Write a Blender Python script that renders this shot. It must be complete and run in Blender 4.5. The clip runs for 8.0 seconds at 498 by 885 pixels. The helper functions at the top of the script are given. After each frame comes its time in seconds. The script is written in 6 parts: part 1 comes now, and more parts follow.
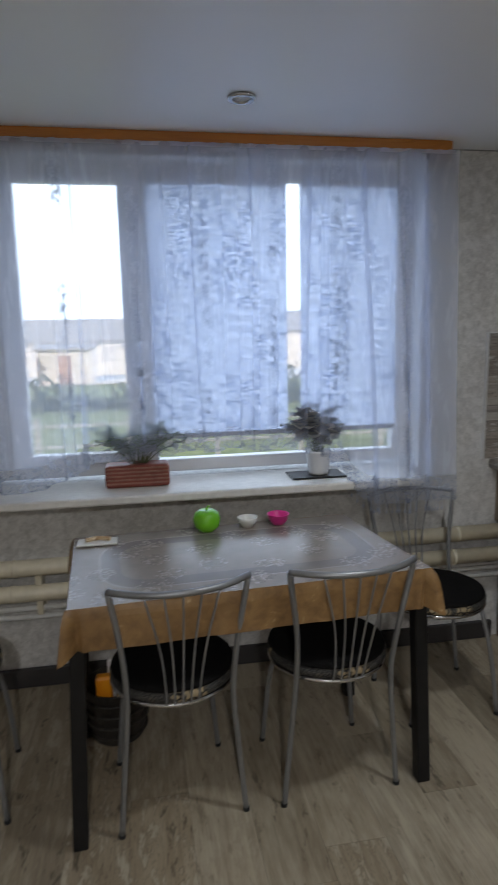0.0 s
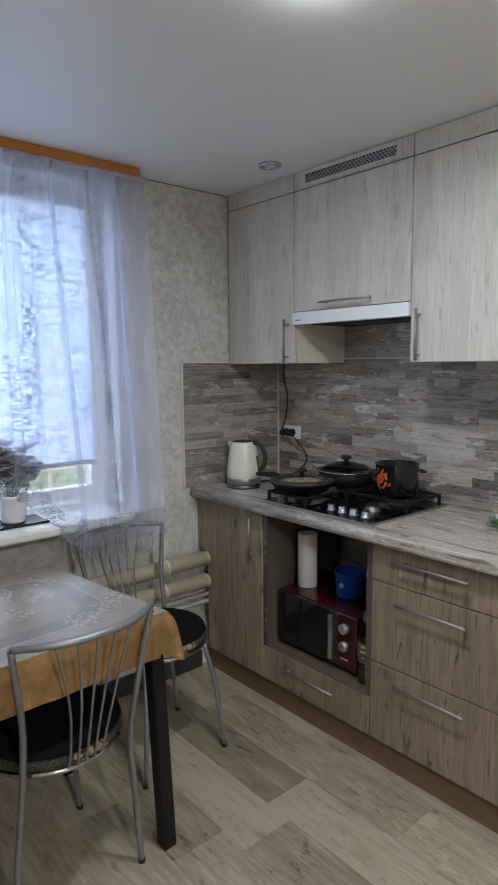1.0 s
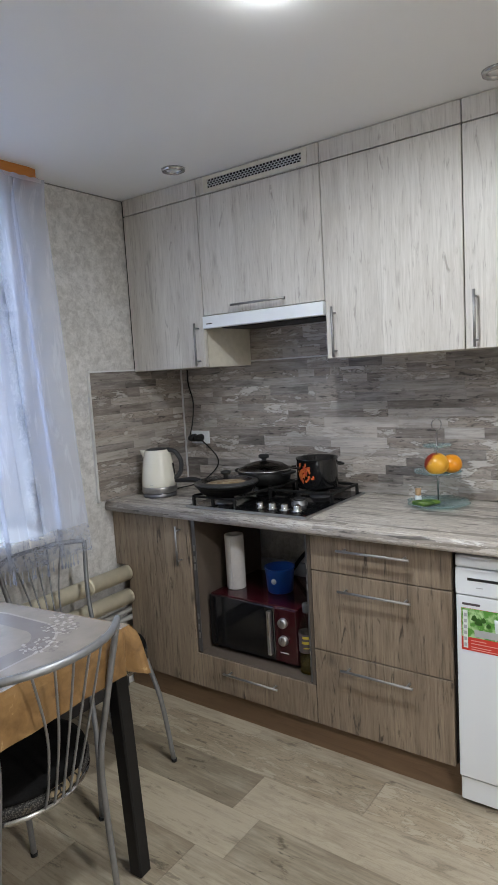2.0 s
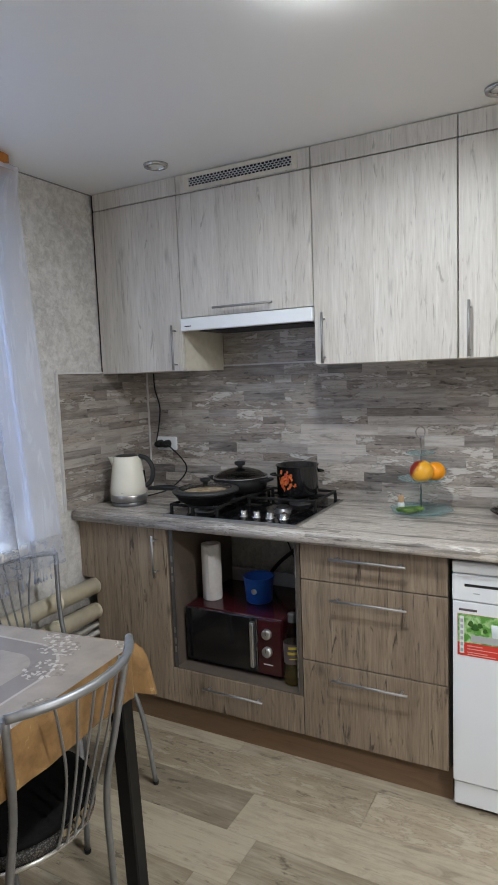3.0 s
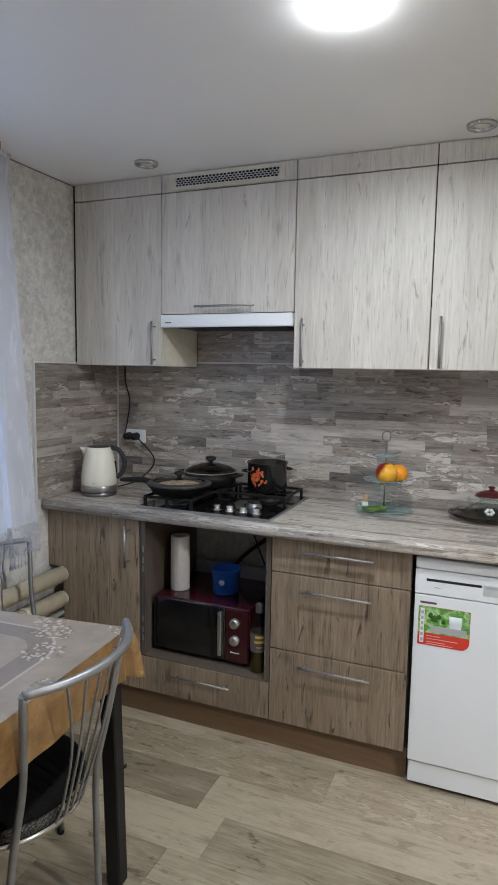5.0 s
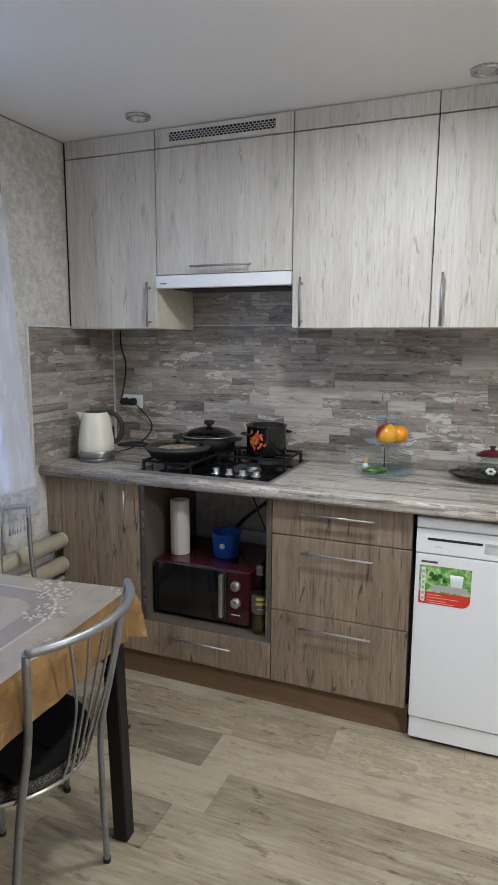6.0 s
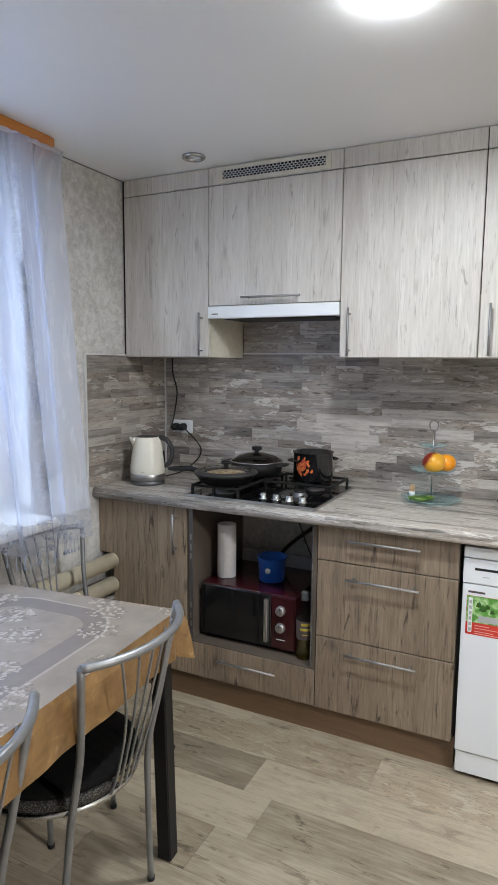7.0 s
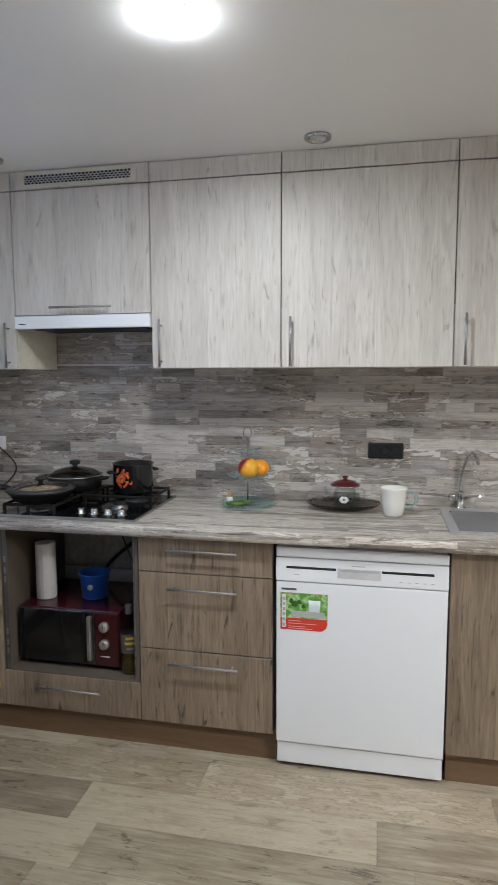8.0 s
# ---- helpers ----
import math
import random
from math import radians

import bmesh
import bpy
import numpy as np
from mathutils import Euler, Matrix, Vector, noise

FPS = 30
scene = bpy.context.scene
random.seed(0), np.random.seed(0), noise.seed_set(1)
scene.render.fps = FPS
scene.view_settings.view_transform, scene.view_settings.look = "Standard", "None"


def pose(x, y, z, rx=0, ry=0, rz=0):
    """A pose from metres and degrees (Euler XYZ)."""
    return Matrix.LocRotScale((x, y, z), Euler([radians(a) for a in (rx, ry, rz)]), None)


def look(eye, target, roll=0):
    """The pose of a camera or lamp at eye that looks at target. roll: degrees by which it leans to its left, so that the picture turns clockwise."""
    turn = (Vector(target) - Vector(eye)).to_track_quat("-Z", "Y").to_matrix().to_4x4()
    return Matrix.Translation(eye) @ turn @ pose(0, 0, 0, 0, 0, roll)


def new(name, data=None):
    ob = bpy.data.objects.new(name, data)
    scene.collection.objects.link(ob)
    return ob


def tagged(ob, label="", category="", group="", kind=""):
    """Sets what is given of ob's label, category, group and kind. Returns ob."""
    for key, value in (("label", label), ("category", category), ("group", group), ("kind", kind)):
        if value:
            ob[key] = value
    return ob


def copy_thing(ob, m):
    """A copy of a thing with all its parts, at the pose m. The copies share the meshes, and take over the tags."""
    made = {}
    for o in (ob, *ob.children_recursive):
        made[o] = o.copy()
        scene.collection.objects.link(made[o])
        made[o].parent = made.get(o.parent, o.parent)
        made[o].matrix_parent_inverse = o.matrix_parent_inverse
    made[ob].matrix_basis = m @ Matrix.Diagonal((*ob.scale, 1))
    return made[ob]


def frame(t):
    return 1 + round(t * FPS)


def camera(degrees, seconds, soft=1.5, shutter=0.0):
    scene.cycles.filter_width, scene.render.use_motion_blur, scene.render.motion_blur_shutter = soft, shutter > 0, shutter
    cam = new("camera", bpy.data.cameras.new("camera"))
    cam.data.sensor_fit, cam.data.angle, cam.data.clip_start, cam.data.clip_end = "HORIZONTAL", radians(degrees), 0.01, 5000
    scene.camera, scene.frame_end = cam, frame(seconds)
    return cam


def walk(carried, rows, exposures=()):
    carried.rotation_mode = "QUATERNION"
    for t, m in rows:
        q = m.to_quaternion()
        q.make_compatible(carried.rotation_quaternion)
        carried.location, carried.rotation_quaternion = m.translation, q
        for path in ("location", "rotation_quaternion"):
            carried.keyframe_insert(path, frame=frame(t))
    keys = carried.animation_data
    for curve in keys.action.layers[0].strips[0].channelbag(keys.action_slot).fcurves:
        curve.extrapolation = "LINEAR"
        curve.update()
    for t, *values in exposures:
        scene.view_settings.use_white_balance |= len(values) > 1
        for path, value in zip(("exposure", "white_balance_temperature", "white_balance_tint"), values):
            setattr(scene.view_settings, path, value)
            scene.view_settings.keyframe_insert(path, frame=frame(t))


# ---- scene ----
cam = camera(43.4, 8.0, soft=1.15, shutter=0.15)
PATH = [
    (0, (0.242, 0.35, 1.472), (0.578, 2.292, 1.129), -1.2),
    (0.5, (0.232, 0.541, 1.449), (1.223, 2.265, 1.229), -1.6),
    (1, (0.171, 0.605, 1.443), (1.462, 2.113, 1.196), -0.5),
    (1.2, (0.145, 0.619, 1.452), (1.546, 2.025, 1.207), -1.1),
    (1.5, (0.038, 0.696, 1.443), (1.583, 1.952, 1.252), -2.5),
    (1.7, (0.006, 0.737, 1.411), (1.578, 1.954, 1.197), -3.5),
    (2.8, (-0.064, 0.999, 1.421), (1.65, 2.013, 1.245), -1.3),
    (3, (-0.099, 1.049, 1.419), (1.649, 1.997, 1.205), -2.2),
    (3.5, (-0.212, 1.125, 1.418), (1.593, 1.951, 1.176), -2.2),
    (4, (-0.257, 1.165, 1.422), (1.568, 1.961, 1.231), -1.2),
    (4.2, (-0.266, 1.173, 1.435), (1.565, 1.953, 1.240), -0.3),
    (5.3, (-0.246, 1.151, 1.433), (1.591, 1.908, 1.203), 1.0),
    (5.5, (-0.245, 1.151, 1.414), (1.592, 1.907, 1.188), 0.4),
    (6, (-0.234, 1.17, 1.399), (1.595, 1.912, 1.078), 0.3),
    (6.5, (-0.256, 1.154, 1.413), (1.555, 1.95, 1.118), 0.3),
    (7, (-0.279, 1.154, 1.417), (1.499, 2.036, 1.169), 0.5),
    (7.3, (-0.300, 1.149, 1.425), (1.542, 1.894, 1.197), 1.0),
    (7.5, (-0.296, 1.129, 1.416), (1.589, 1.77, 1.226), 0.5),
    (7.7, (-0.285, 1.085, 1.423), (1.622, 1.656, 1.229), -0.2),
    (8, (-0.263, 1.06, 1.424), (1.683, 1.468, 1.206), -0.2),
]
EXPO = [(0, -0.69), (0.5, -0.57), (1.0, -0.04), (1.5, 0.26), (3.0, 0.34), (3.5, 0.38), (5.5, 0.26), (6.0, 0.34), (6.5, 0.46), (7.0, 0.56), (7.5, 0.52), (8.0, 0.30)]
walk(cam, [(t, look(eye, target, roll)) for t, eye, target, roll in PATH], EXPO)

# ---- world and light ----
world = bpy.data.worlds.new("world")
scene.world = world
world.use_nodes = True
wn = world.node_tree.nodes
sky = wn.new("ShaderNodeTexSky")
sky.sky_type = "NISHITA"
sky.sun_disc = False
sky.sun_elevation, sky.sun_rotation = radians(27), radians(207)
wn["Background"].inputs[1].default_value = 0.12
world.node_tree.links.new(sky.outputs[0], wn["Background"].inputs[0])


def lamp(name, kind, m, energy, color, size=0.1, shape="DISK", size_y=0.1, spread=180):
    data = bpy.data.lights.new(name, kind)
    data.energy, data.color = energy, color
    if kind == "AREA":
        data.shape, data.size, data.spread = shape, size, radians(spread)
        if shape == "RECTANGLE":
            data.size_y = size_y
    if kind == "SUN":
        data.angle = radians(2)
    ob = new(name, data)
    ob.matrix_basis = m
    return ob


lamp("sun", "SUN", look((-4, -8, 4.5), (0, 0, 0)), 4.5, (1.0, 0.90, 0.76))
# second one is unseen, added behind the camera where the cabinet shadows point
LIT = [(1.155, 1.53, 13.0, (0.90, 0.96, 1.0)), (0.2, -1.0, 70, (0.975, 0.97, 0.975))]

# ---- materials ----
def material(name):
    m = bpy.data.materials.new(name)
    m.use_nodes = True
    nt = m.node_tree
    return m, nt, nt.nodes["Principled BSDF"]


def node(nt, kind, **inputs):
    n = nt.nodes.new("ShaderNode" + kind)
    for k, v in inputs.items():
        key = int(k[1:]) if k[0] == "i" and k[1:].isdigit() else k
        if isinstance(v, bpy.types.NodeSocket):
            nt.links.new(v, n.inputs[key])
        else:
            n.inputs[key].default_value = v
    return n


def mth(nt, op, a, b=0.0, c=0.0):
    n = nt.nodes.new("ShaderNodeMath")
    n.operation = op
    for i, v in enumerate((a, b, c)):
        if isinstance(v, bpy.types.NodeSocket):
            nt.links.new(v, n.inputs[i])
        else:
            n.inputs[i].default_value = v
    return n.outputs[0]


def white(nt, w):
    n = nt.nodes.new("ShaderNodeTexWhiteNoise")
    n.noise_dimensions = "1D"
    nt.links.new(w, n.inputs["W"])
    return n


def mixc(nt, f, a, b, blend="MIX"):
    n = nt.nodes.new("ShaderNodeMix")
    n.data_type, n.blend_type = "RGBA", blend
    for i, v in ((0, f), (6, a), (7, b)):
        if isinstance(v, bpy.types.NodeSocket):
            nt.links.new(v, n.inputs[i])
        elif i == 0:
            n.inputs[0].default_value = v
        else:
            n.inputs[i].default_value = (*v, 1)
    return n.outputs[2]


def coords(nt, scale=(1, 1, 1), spread=0.0):
    tc = nt.nodes.new("ShaderNodeTexCoord")
    mp = node(nt, "Mapping", Vector=tc.outputs["Object"], Scale=scale)
    if spread:
        oi = nt.nodes.new("ShaderNodeObjectInfo")
        off = mth(nt, "MULTIPLY", oi.outputs["Random"], spread)
        cb = node(nt, "CombineXYZ", X=off, Y=off, Z=off)
        nt.links.new(cb.outputs[0], mp.inputs["Location"])
    return mp.outputs[0]


def noise_of(nt, vec, scale, detail=4.0, rough=0.55, dist=0.0):
    return node(nt, "TexNoise", Vector=vec, Scale=scale, Detail=detail, Roughness=rough, Distortion=dist).outputs[0]


def step(nt, v, lo, hi, a=0.0, b=1.0):
    return node(nt, "MapRange", Value=v, i1=lo, i2=hi, i3=a, i4=b).outputs[0]


def bump(nt, bsdf, h, strength=0.2, dist=0.002):
    b = node(nt, "Bump", Height=h, Strength=strength, Distance=dist)
    nt.links.new(b.outputs[0], bsdf.inputs["Normal"])


def plain(name, color, rough=0.5, metal=0.0, wear=0.06, scale=40.0, coat=0.0, relief=0.03):
    m, nt, b = material(name)
    v = coords(nt)
    n1, n2 = noise_of(nt, v, scale), noise_of(nt, v, scale * 0.12, 3)
    dark = tuple(c * (1 - 2.2 * wear) for c in color)
    lite = tuple(min(1, c * (1 + wear)) for c in color)
    nt.links.new(mixc(nt, step(nt, mth(nt, "ADD", n1, n2), 0.7, 1.3), dark, lite), b.inputs["Base Color"])
    nt.links.new(step(nt, n2, 0.3, 0.7, max(0.02, rough - 0.06), min(1, rough + 0.08)), b.inputs["Roughness"])
    b.inputs["Metallic"].default_value = metal
    b.inputs["Coat Weight"].default_value = coat
    if relief:
        bump(nt, b, n1, relief, 0.001)
    return m


def wood(name, light, mid, dark, along="z", board=0.14, rough=0.5, cracks=0.5, spread=0.0, figure=0.4, fineness=1.0):
    """Printed wood: long fibres, board-wide tone, arched growth lines, dark splits and knots, along one axis."""
    m, nt, b = material(name)
    fine = [46.0 * fineness] * 3
    mid_s = [15.0] * 3
    crk = [20.0 * fineness] * 3
    arch = [9.0] * 3
    i = "xyz".index(along)
    fine[i], mid_s[i], crk[i], arch[i] = 3.2 * fineness, 1.6, 3.0 * fineness, 0.55
    vf, vm, vc = coords(nt, fine, spread), coords(nt, mid_s, spread), coords(nt, crk, spread + (0.7 if spread else 0))
    nf, nm = noise_of(nt, vf, 1.5, 6, 0.65, 0.9), noise_of(nt, vm, 0.9, 5, 0.6, 1.0)
    nc = noise_of(nt, vc, 1.0, 5, 0.62, 1.2)
    tc = nt.nodes.new("ShaderNodeTexCoord")
    sp = node(nt, "SeparateXYZ", Vector=tc.outputs["Object"])
    cross = sp.outputs["Y" if along == "z" else "X"]
    bt = white(nt, mth(nt, "FLOOR", mth(nt, "DIVIDE", cross, board)))
    tone = mth(nt, "ADD", mth(nt, "MULTIPLY", nf, 0.55), mth(nt, "ADD", mth(nt, "MULTIPLY", nm, 0.55), mth(nt, "MULTIPLY", bt.outputs[0], 0.12)))
    c = mixc(nt, step(nt, tone, 0.44, 0.78), mid, light)
    edge = mth(nt, "ABSOLUTE", mth(nt, "SUBTRACT", mth(nt, "FRACT", mth(nt, "DIVIDE", cross, board)), 0.5))
    seam = mth(nt, "MULTIPLY", mth(nt, "GREATER_THAN", edge, 0.488), step(nt, nm, 0.45, 0.6, 0.0, 0.4))
    ck = mth(nt, "MAXIMUM", mth(nt, "MULTIPLY", step(nt, nc, 0.61, 0.69), cracks), mth(nt, "MULTIPLY", seam, cracks))
    ck = mth(nt, "MAXIMUM", ck, step(nt, nf, 0.41, 0.32, 0.0, 0.65 * cracks))
    # growth lines: level lines of a long slow swell, fading in and out
    na = noise_of(nt, coords(nt, arch, spread), 1.0, 2, 0.4, 0.5)
    wave = mth(nt, "ABSOLUTE", mth(nt, "SUBTRACT", mth(nt, "FRACT", mth(nt, "ADD", mth(nt, "MULTIPLY", na, 20.0), mth(nt, "MULTIPLY", nf, 0.6))), 0.5))
    line = mth(nt, "MULTIPLY", step(nt, wave, 0.16, 0.03), step(nt, nm, 0.44, 0.58, 0.0, figure))
    c = mixc(nt, line, c, tuple((p + q) / 2 for p, q in zip(mid, dark)))
    vk = node(nt, "TexVoronoi", Vector=coords(nt, tuple(2.6 if k == i else 6.5 for k in range(3)), spread), Scale=1.0)
    knot = mth(nt, "MULTIPLY", step(nt, mth(nt, "ADD", vk.outputs["Distance"], mth(nt, "MULTIPLY", nf, 0.12)), 0.17, 0.08), cracks)
    ck = mth(nt, "MAXIMUM", ck, mth(nt, "MULTIPLY", knot, 0.8))
    c = mixc(nt, ck, c, dark)
    nt.links.new(c, b.inputs["Base Color"])
    nt.links.new(step(nt, nf, 0.3, 0.7, rough - 0.06, rough + 0.08), b.inputs["Roughness"])
    bump(nt, b, mth(nt, "SUBTRACT", nf, ck), 0.25, 0.0008)
    return m


M = {}
M["white_paint"] = plain("white_paint", (0.78, 0.78, 0.77), 0.45)
M["upper"] = wood("pale_oak_print", (0.655, 0.628, 0.587), (0.455, 0.424, 0.385), (0.17, 0.148, 0.124), "z", 0.155, 0.42, 0.52, figure=0.24, fineness=1.7)
M["base"] = wood("weathered_oak_print", (0.335, 0.262, 0.188), (0.150, 0.111, 0.078), (0.030, 0.023, 0.016), "z", 0.165, 0.5, 0.85, figure=0.22, fineness=1.5)
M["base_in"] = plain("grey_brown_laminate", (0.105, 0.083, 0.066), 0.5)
M["cream"] = plain("cream_laminate", (0.62, 0.585, 0.50), 0.5)
M["plinth"] = wood("plinth_brown", (0.20, 0.125, 0.072), (0.14, 0.085, 0.048), (0.07, 0.04, 0.02), "y", 0.3, 0.5, 0.4)
# near-black paint for shade in gaps, slots and behind the grille; also lettering
M["gap"] = plain("dark_gap", (0.012, 0.012, 0.012), 0.8)
M["steel"] = plain("brushed_steel", (0.42, 0.42, 0.42), 0.36, 1.0, 0.05, 120)
M["chrome"] = plain("chrome", (0.55, 0.55, 0.56), 0.14, 1.0, 0.03)
M["alu"] = plain("aluminium_trim", (0.55, 0.55, 0.55), 0.38, 1.0, 0.05)
M["appliance"] = plain("white_enamel", (0.77, 0.80, 0.83), 0.32, 0, 0.004, 4, 0.0, 0.0)
M["black_gloss"] = plain("black_glass", (0.008, 0.008, 0.009), 0.08, 0, 0.03, 30, 0.4, 0.0)
M["black_matt"] = plain("black_cast_iron", (0.014, 0.014, 0.014), 0.55, 0, 0.1, 90)
M["black_plastic"] = plain("black_plastic", (0.018, 0.018, 0.019), 0.4)
M["handle"] = plain("handle_steel", (0.36, 0.36, 0.36), 0.48, 1.0, 0.05, 120)
for k in ("black_matt", "black_plastic"):
    M[k].node_tree.nodes["Principled BSDF"].inputs["Specular IOR Level"].default_value = 0.22
M["grey_metal"] = plain("grey_painted_tube", (0.26, 0.265, 0.275), 0.38, 0.6, 0.07, 60)
M["table_leg"] = plain("black_table_leg", (0.013, 0.0125, 0.0125), 0.45, 0, 0.1)
M["table_leg"].node_tree.nodes["Principled BSDF"].inputs["Specular IOR Level"].default_value = 0.2
M["seat"] = plain("black_seat_cloth", (0.006, 0.0055, 0.0055), 0.9, 0, 0.3, 160, 0, 0.5)
M["seat"].node_tree.nodes["Principled BSDF"].inputs["Specular IOR Level"].default_value = 0.15
M["pelmet"] = wood("orange_pelmet_wood", (0.52, 0.20, 0.035), (0.42, 0.145, 0.02), (0.22, 0.07, 0.012), "x", 0.4, 0.35, 0.25)
M["pipe"] = plain("cream_pipe_paint", (0.66, 0.60, 0.46), 0.35, 0, 0.07, 25)
M["pipe_white"] = plain("white_pipe", (0.75, 0.75, 0.73), 0.35)
M["sill"] = plain("sill_white", (0.74, 0.72, 0.68), 0.4)
M["pvc"] = plain("white_pvc", (0.80, 0.80, 0.81), 0.3, 0, 0.02, 10, 0, 0.0)
M["burner"] = plain("burner_metal", (0.22, 0.22, 0.23), 0.42, 0.9)
M["joint_shade"] = plain("joint_shadow_line", (0.22, 0.22, 0.22), 0.7)
M["dark_base"] = plain("dark_skirting", (0.035, 0.032, 0.032), 0.5)


def wallpaper():
    m, nt, b = material("embossed_wallpaper")
    v = coords(nt)
    n1, n2, n3 = noise_of(nt, v, 34, 5, 0.65, 0.5), noise_of(nt, v, 120, 3), noise_of(nt, v, 5, 3)
    f = mth(nt, "ADD", mth(nt, "MULTIPLY", n1, 0.75), mth(nt, "MULTIPLY", n3, 0.3))
    nt.links.new(mixc(nt, step(nt, mth(nt, "ADD", mth(nt, "MULTIPLY", f, 0.8), mth(nt, "MULTIPLY", n2, 0.22)), 0.43, 0.62), (0.435, 0.425, 0.41), (0.65, 0.64, 0.62)), b.inputs["Base Color"])
    b.inputs["Roughness"].default_value = 0.6
    bump(nt, b, mth(nt, "ADD", n1, mth(nt, "MULTIPLY", n2, 0.4)), 0.35, 0.003)
    return m


def ceiling_film():
    m, nt, b = material("satin_stretch_ceiling")
    v = coords(nt)
    n = noise_of(nt, v, 2.0, 3)
    nt.links.new(mixc(nt, n, (0.80, 0.80, 0.80), (0.83, 0.83, 0.825)), b.inputs["Base Color"])
    nt.links.new(step(nt, n, 0.3, 0.7, 0.30, 0.36), b.inputs["Roughness"])
    return m


def piece_wood(name, lo, hi, pale, dark, along, rough, chips, spec=0.5, coarse=1.0, tone=0.62, outline=0.0, fibre=0.0):
    """Planks that each have their own tone, with fibres, pale worn patches and dark splits."""
    m, nt, b = material(name)
    oi = nt.nodes.new("ShaderNodeObjectInfo")
    r = oi.outputs["Random"]
    i = "xyz".index(along)
    s1, s2 = [70.0 * coarse] * 3, [30.0 * coarse] * 3
    s1[i], s2[i] = 5.0 * coarse, 8.0 * coarse
    n1, n2 = noise_of(nt, coords(nt, s1, 37.0), 1.0, 5, 0.6, 0.5), noise_of(nt, coords(nt, s2, 91.0), 1.0, 7, 0.72, 0.35)
    n3 = noise_of(nt, coords(nt, [c * 0.6 for c in s2], 53.0), 1.0, 4, 0.6, 0.3)
    w = white(nt, mth(nt, "MULTIPLY", r, 613.0))
    t = mth(nt, "ADD", mth(nt, "MULTIPLY", r, tone), mth(nt, "ADD", mth(nt, "MULTIPLY", mth(nt, "SUBTRACT", n1, 0.5), 1.2), mth(nt, "MULTIPLY", mth(nt, "SUBTRACT", n3, 0.5), 1.1)))
    c = mixc(nt, step(nt, t, 0.0, tone), lo, hi)
    warm = mixc(nt, mth(nt, "MULTIPLY", w.outputs[0], 0.35), c, tuple(a * k for a, k in zip(hi, (0.95, 0.82, 0.70))))
    chip = mth(nt, "MULTIPLY", step(nt, n2, 0.54, 0.585), step(nt, w.outputs[0], 0.35, 0.8, 0.12, chips))
    c = mixc(nt, chip, warm, pale)
    # dark cracked outline round the pale patches
    rim = mth(nt, "SUBTRACT", step(nt, n2, 0.515, 0.53), step(nt, n2, 0.53, 0.55))
    c = mixc(nt, mth(nt, "MULTIPLY", rim, step(nt, w.outputs[0], 0.35, 0.8, 0.0, outline)), c, dark)
    c = mixc(nt, mth(nt, "MULTIPLY", step(nt, n2, 0.43, 0.36), step(nt, r, 0.9, 0.1, 0.4, 0.95)), c, dark)
    if fibre:
        s4 = [95.0] * 3
        s4[i] = 5.0
        n4 = noise_of(nt, coords(nt, s4, 71.0), 1.0, 6, 0.7, 0.8)
        c = mixc(nt, step(nt, n4, 0.47, 0.36, 0.0, fibre), c, dark)
        c = mixc(nt, step(nt, n4, 0.55, 0.68, 0.0, fibre * 0.6), c, pale)
    nt.links.new(c, b.inputs["Base Color"])
    nt.links.new(step(nt, n1, 0.3, 0.7, rough - 0.06, rough + 0.08), b.inputs["Roughness"])
    b.inputs["Specular IOR Level"].default_value = spec
    bump(nt, b, mth(nt, "ADD", n1, n2), 0.2, 0.001)
    return m


def worktop_print():
    m, nt, b = material("worktop_plank_print")
    tc = nt.nodes.new("ShaderNodeTexCoord")
    sp = node(nt, "SeparateXYZ", Vector=tc.outputs["Object"])
    row = mth(nt, "FLOOR", mth(nt, "DIVIDE", mth(nt, "ADD", sp.outputs[0], sp.outputs[2]), 0.03))
    rn = white(nt, row)
    seg = mth(nt, "FLOOR", mth(nt, "ADD", mth(nt, "DIVIDE", sp.outputs[1], 0.36), mth(nt, "MULTIPLY", rn.outputs[0], 7.0)))
    sn = node(nt, "TexWhiteNoise", Vector=node(nt, "CombineXYZ", X=row, Y=seg, Z=0.0).outputs[0])
    n1 = noise_of(nt, coords(nt, (95, 5, 95)), 1.0, 5, 0.65, 0.4)
    n2 = noise_of(nt, coords(nt, (58, 6.0, 58)), 1.0, 8, 0.74, 0.4)
    t = mth(nt, "ADD", mth(nt, "MULTIPLY", sn.outputs[0], 0.62), mth(nt, "MULTIPLY", n1, 0.75))
    c = mixc(nt, step(nt, t, 0.38, 0.82), (0.20, 0.174, 0.15), (0.54, 0.492, 0.44))
    c = mixc(nt, step(nt, n2, 0.54, 0.57, 0.0, 0.8), c, (0.63, 0.60, 0.56))
    rim = mth(nt, "SUBTRACT", step(nt, n2, 0.512, 0.525), step(nt, n2, 0.53, 0.548))
    c = mixc(nt, mth(nt, "MULTIPLY", rim, mth(nt, "MULTIPLY", sn.outputs[0], 0.9)), c, (0.05, 0.043, 0.038))
    c = mixc(nt, step(nt, n2, 0.45, 0.39, 0.0, 0.9), c, (0.075, 0.065, 0.058))
    nt.links.new(c, b.inputs["Base Color"])
    nt.links.new(step(nt, n1, 0.3, 0.7, 0.36, 0.5), b.inputs["Roughness"])
    bump(nt, b, n2, 0.15, 0.001)
    return m


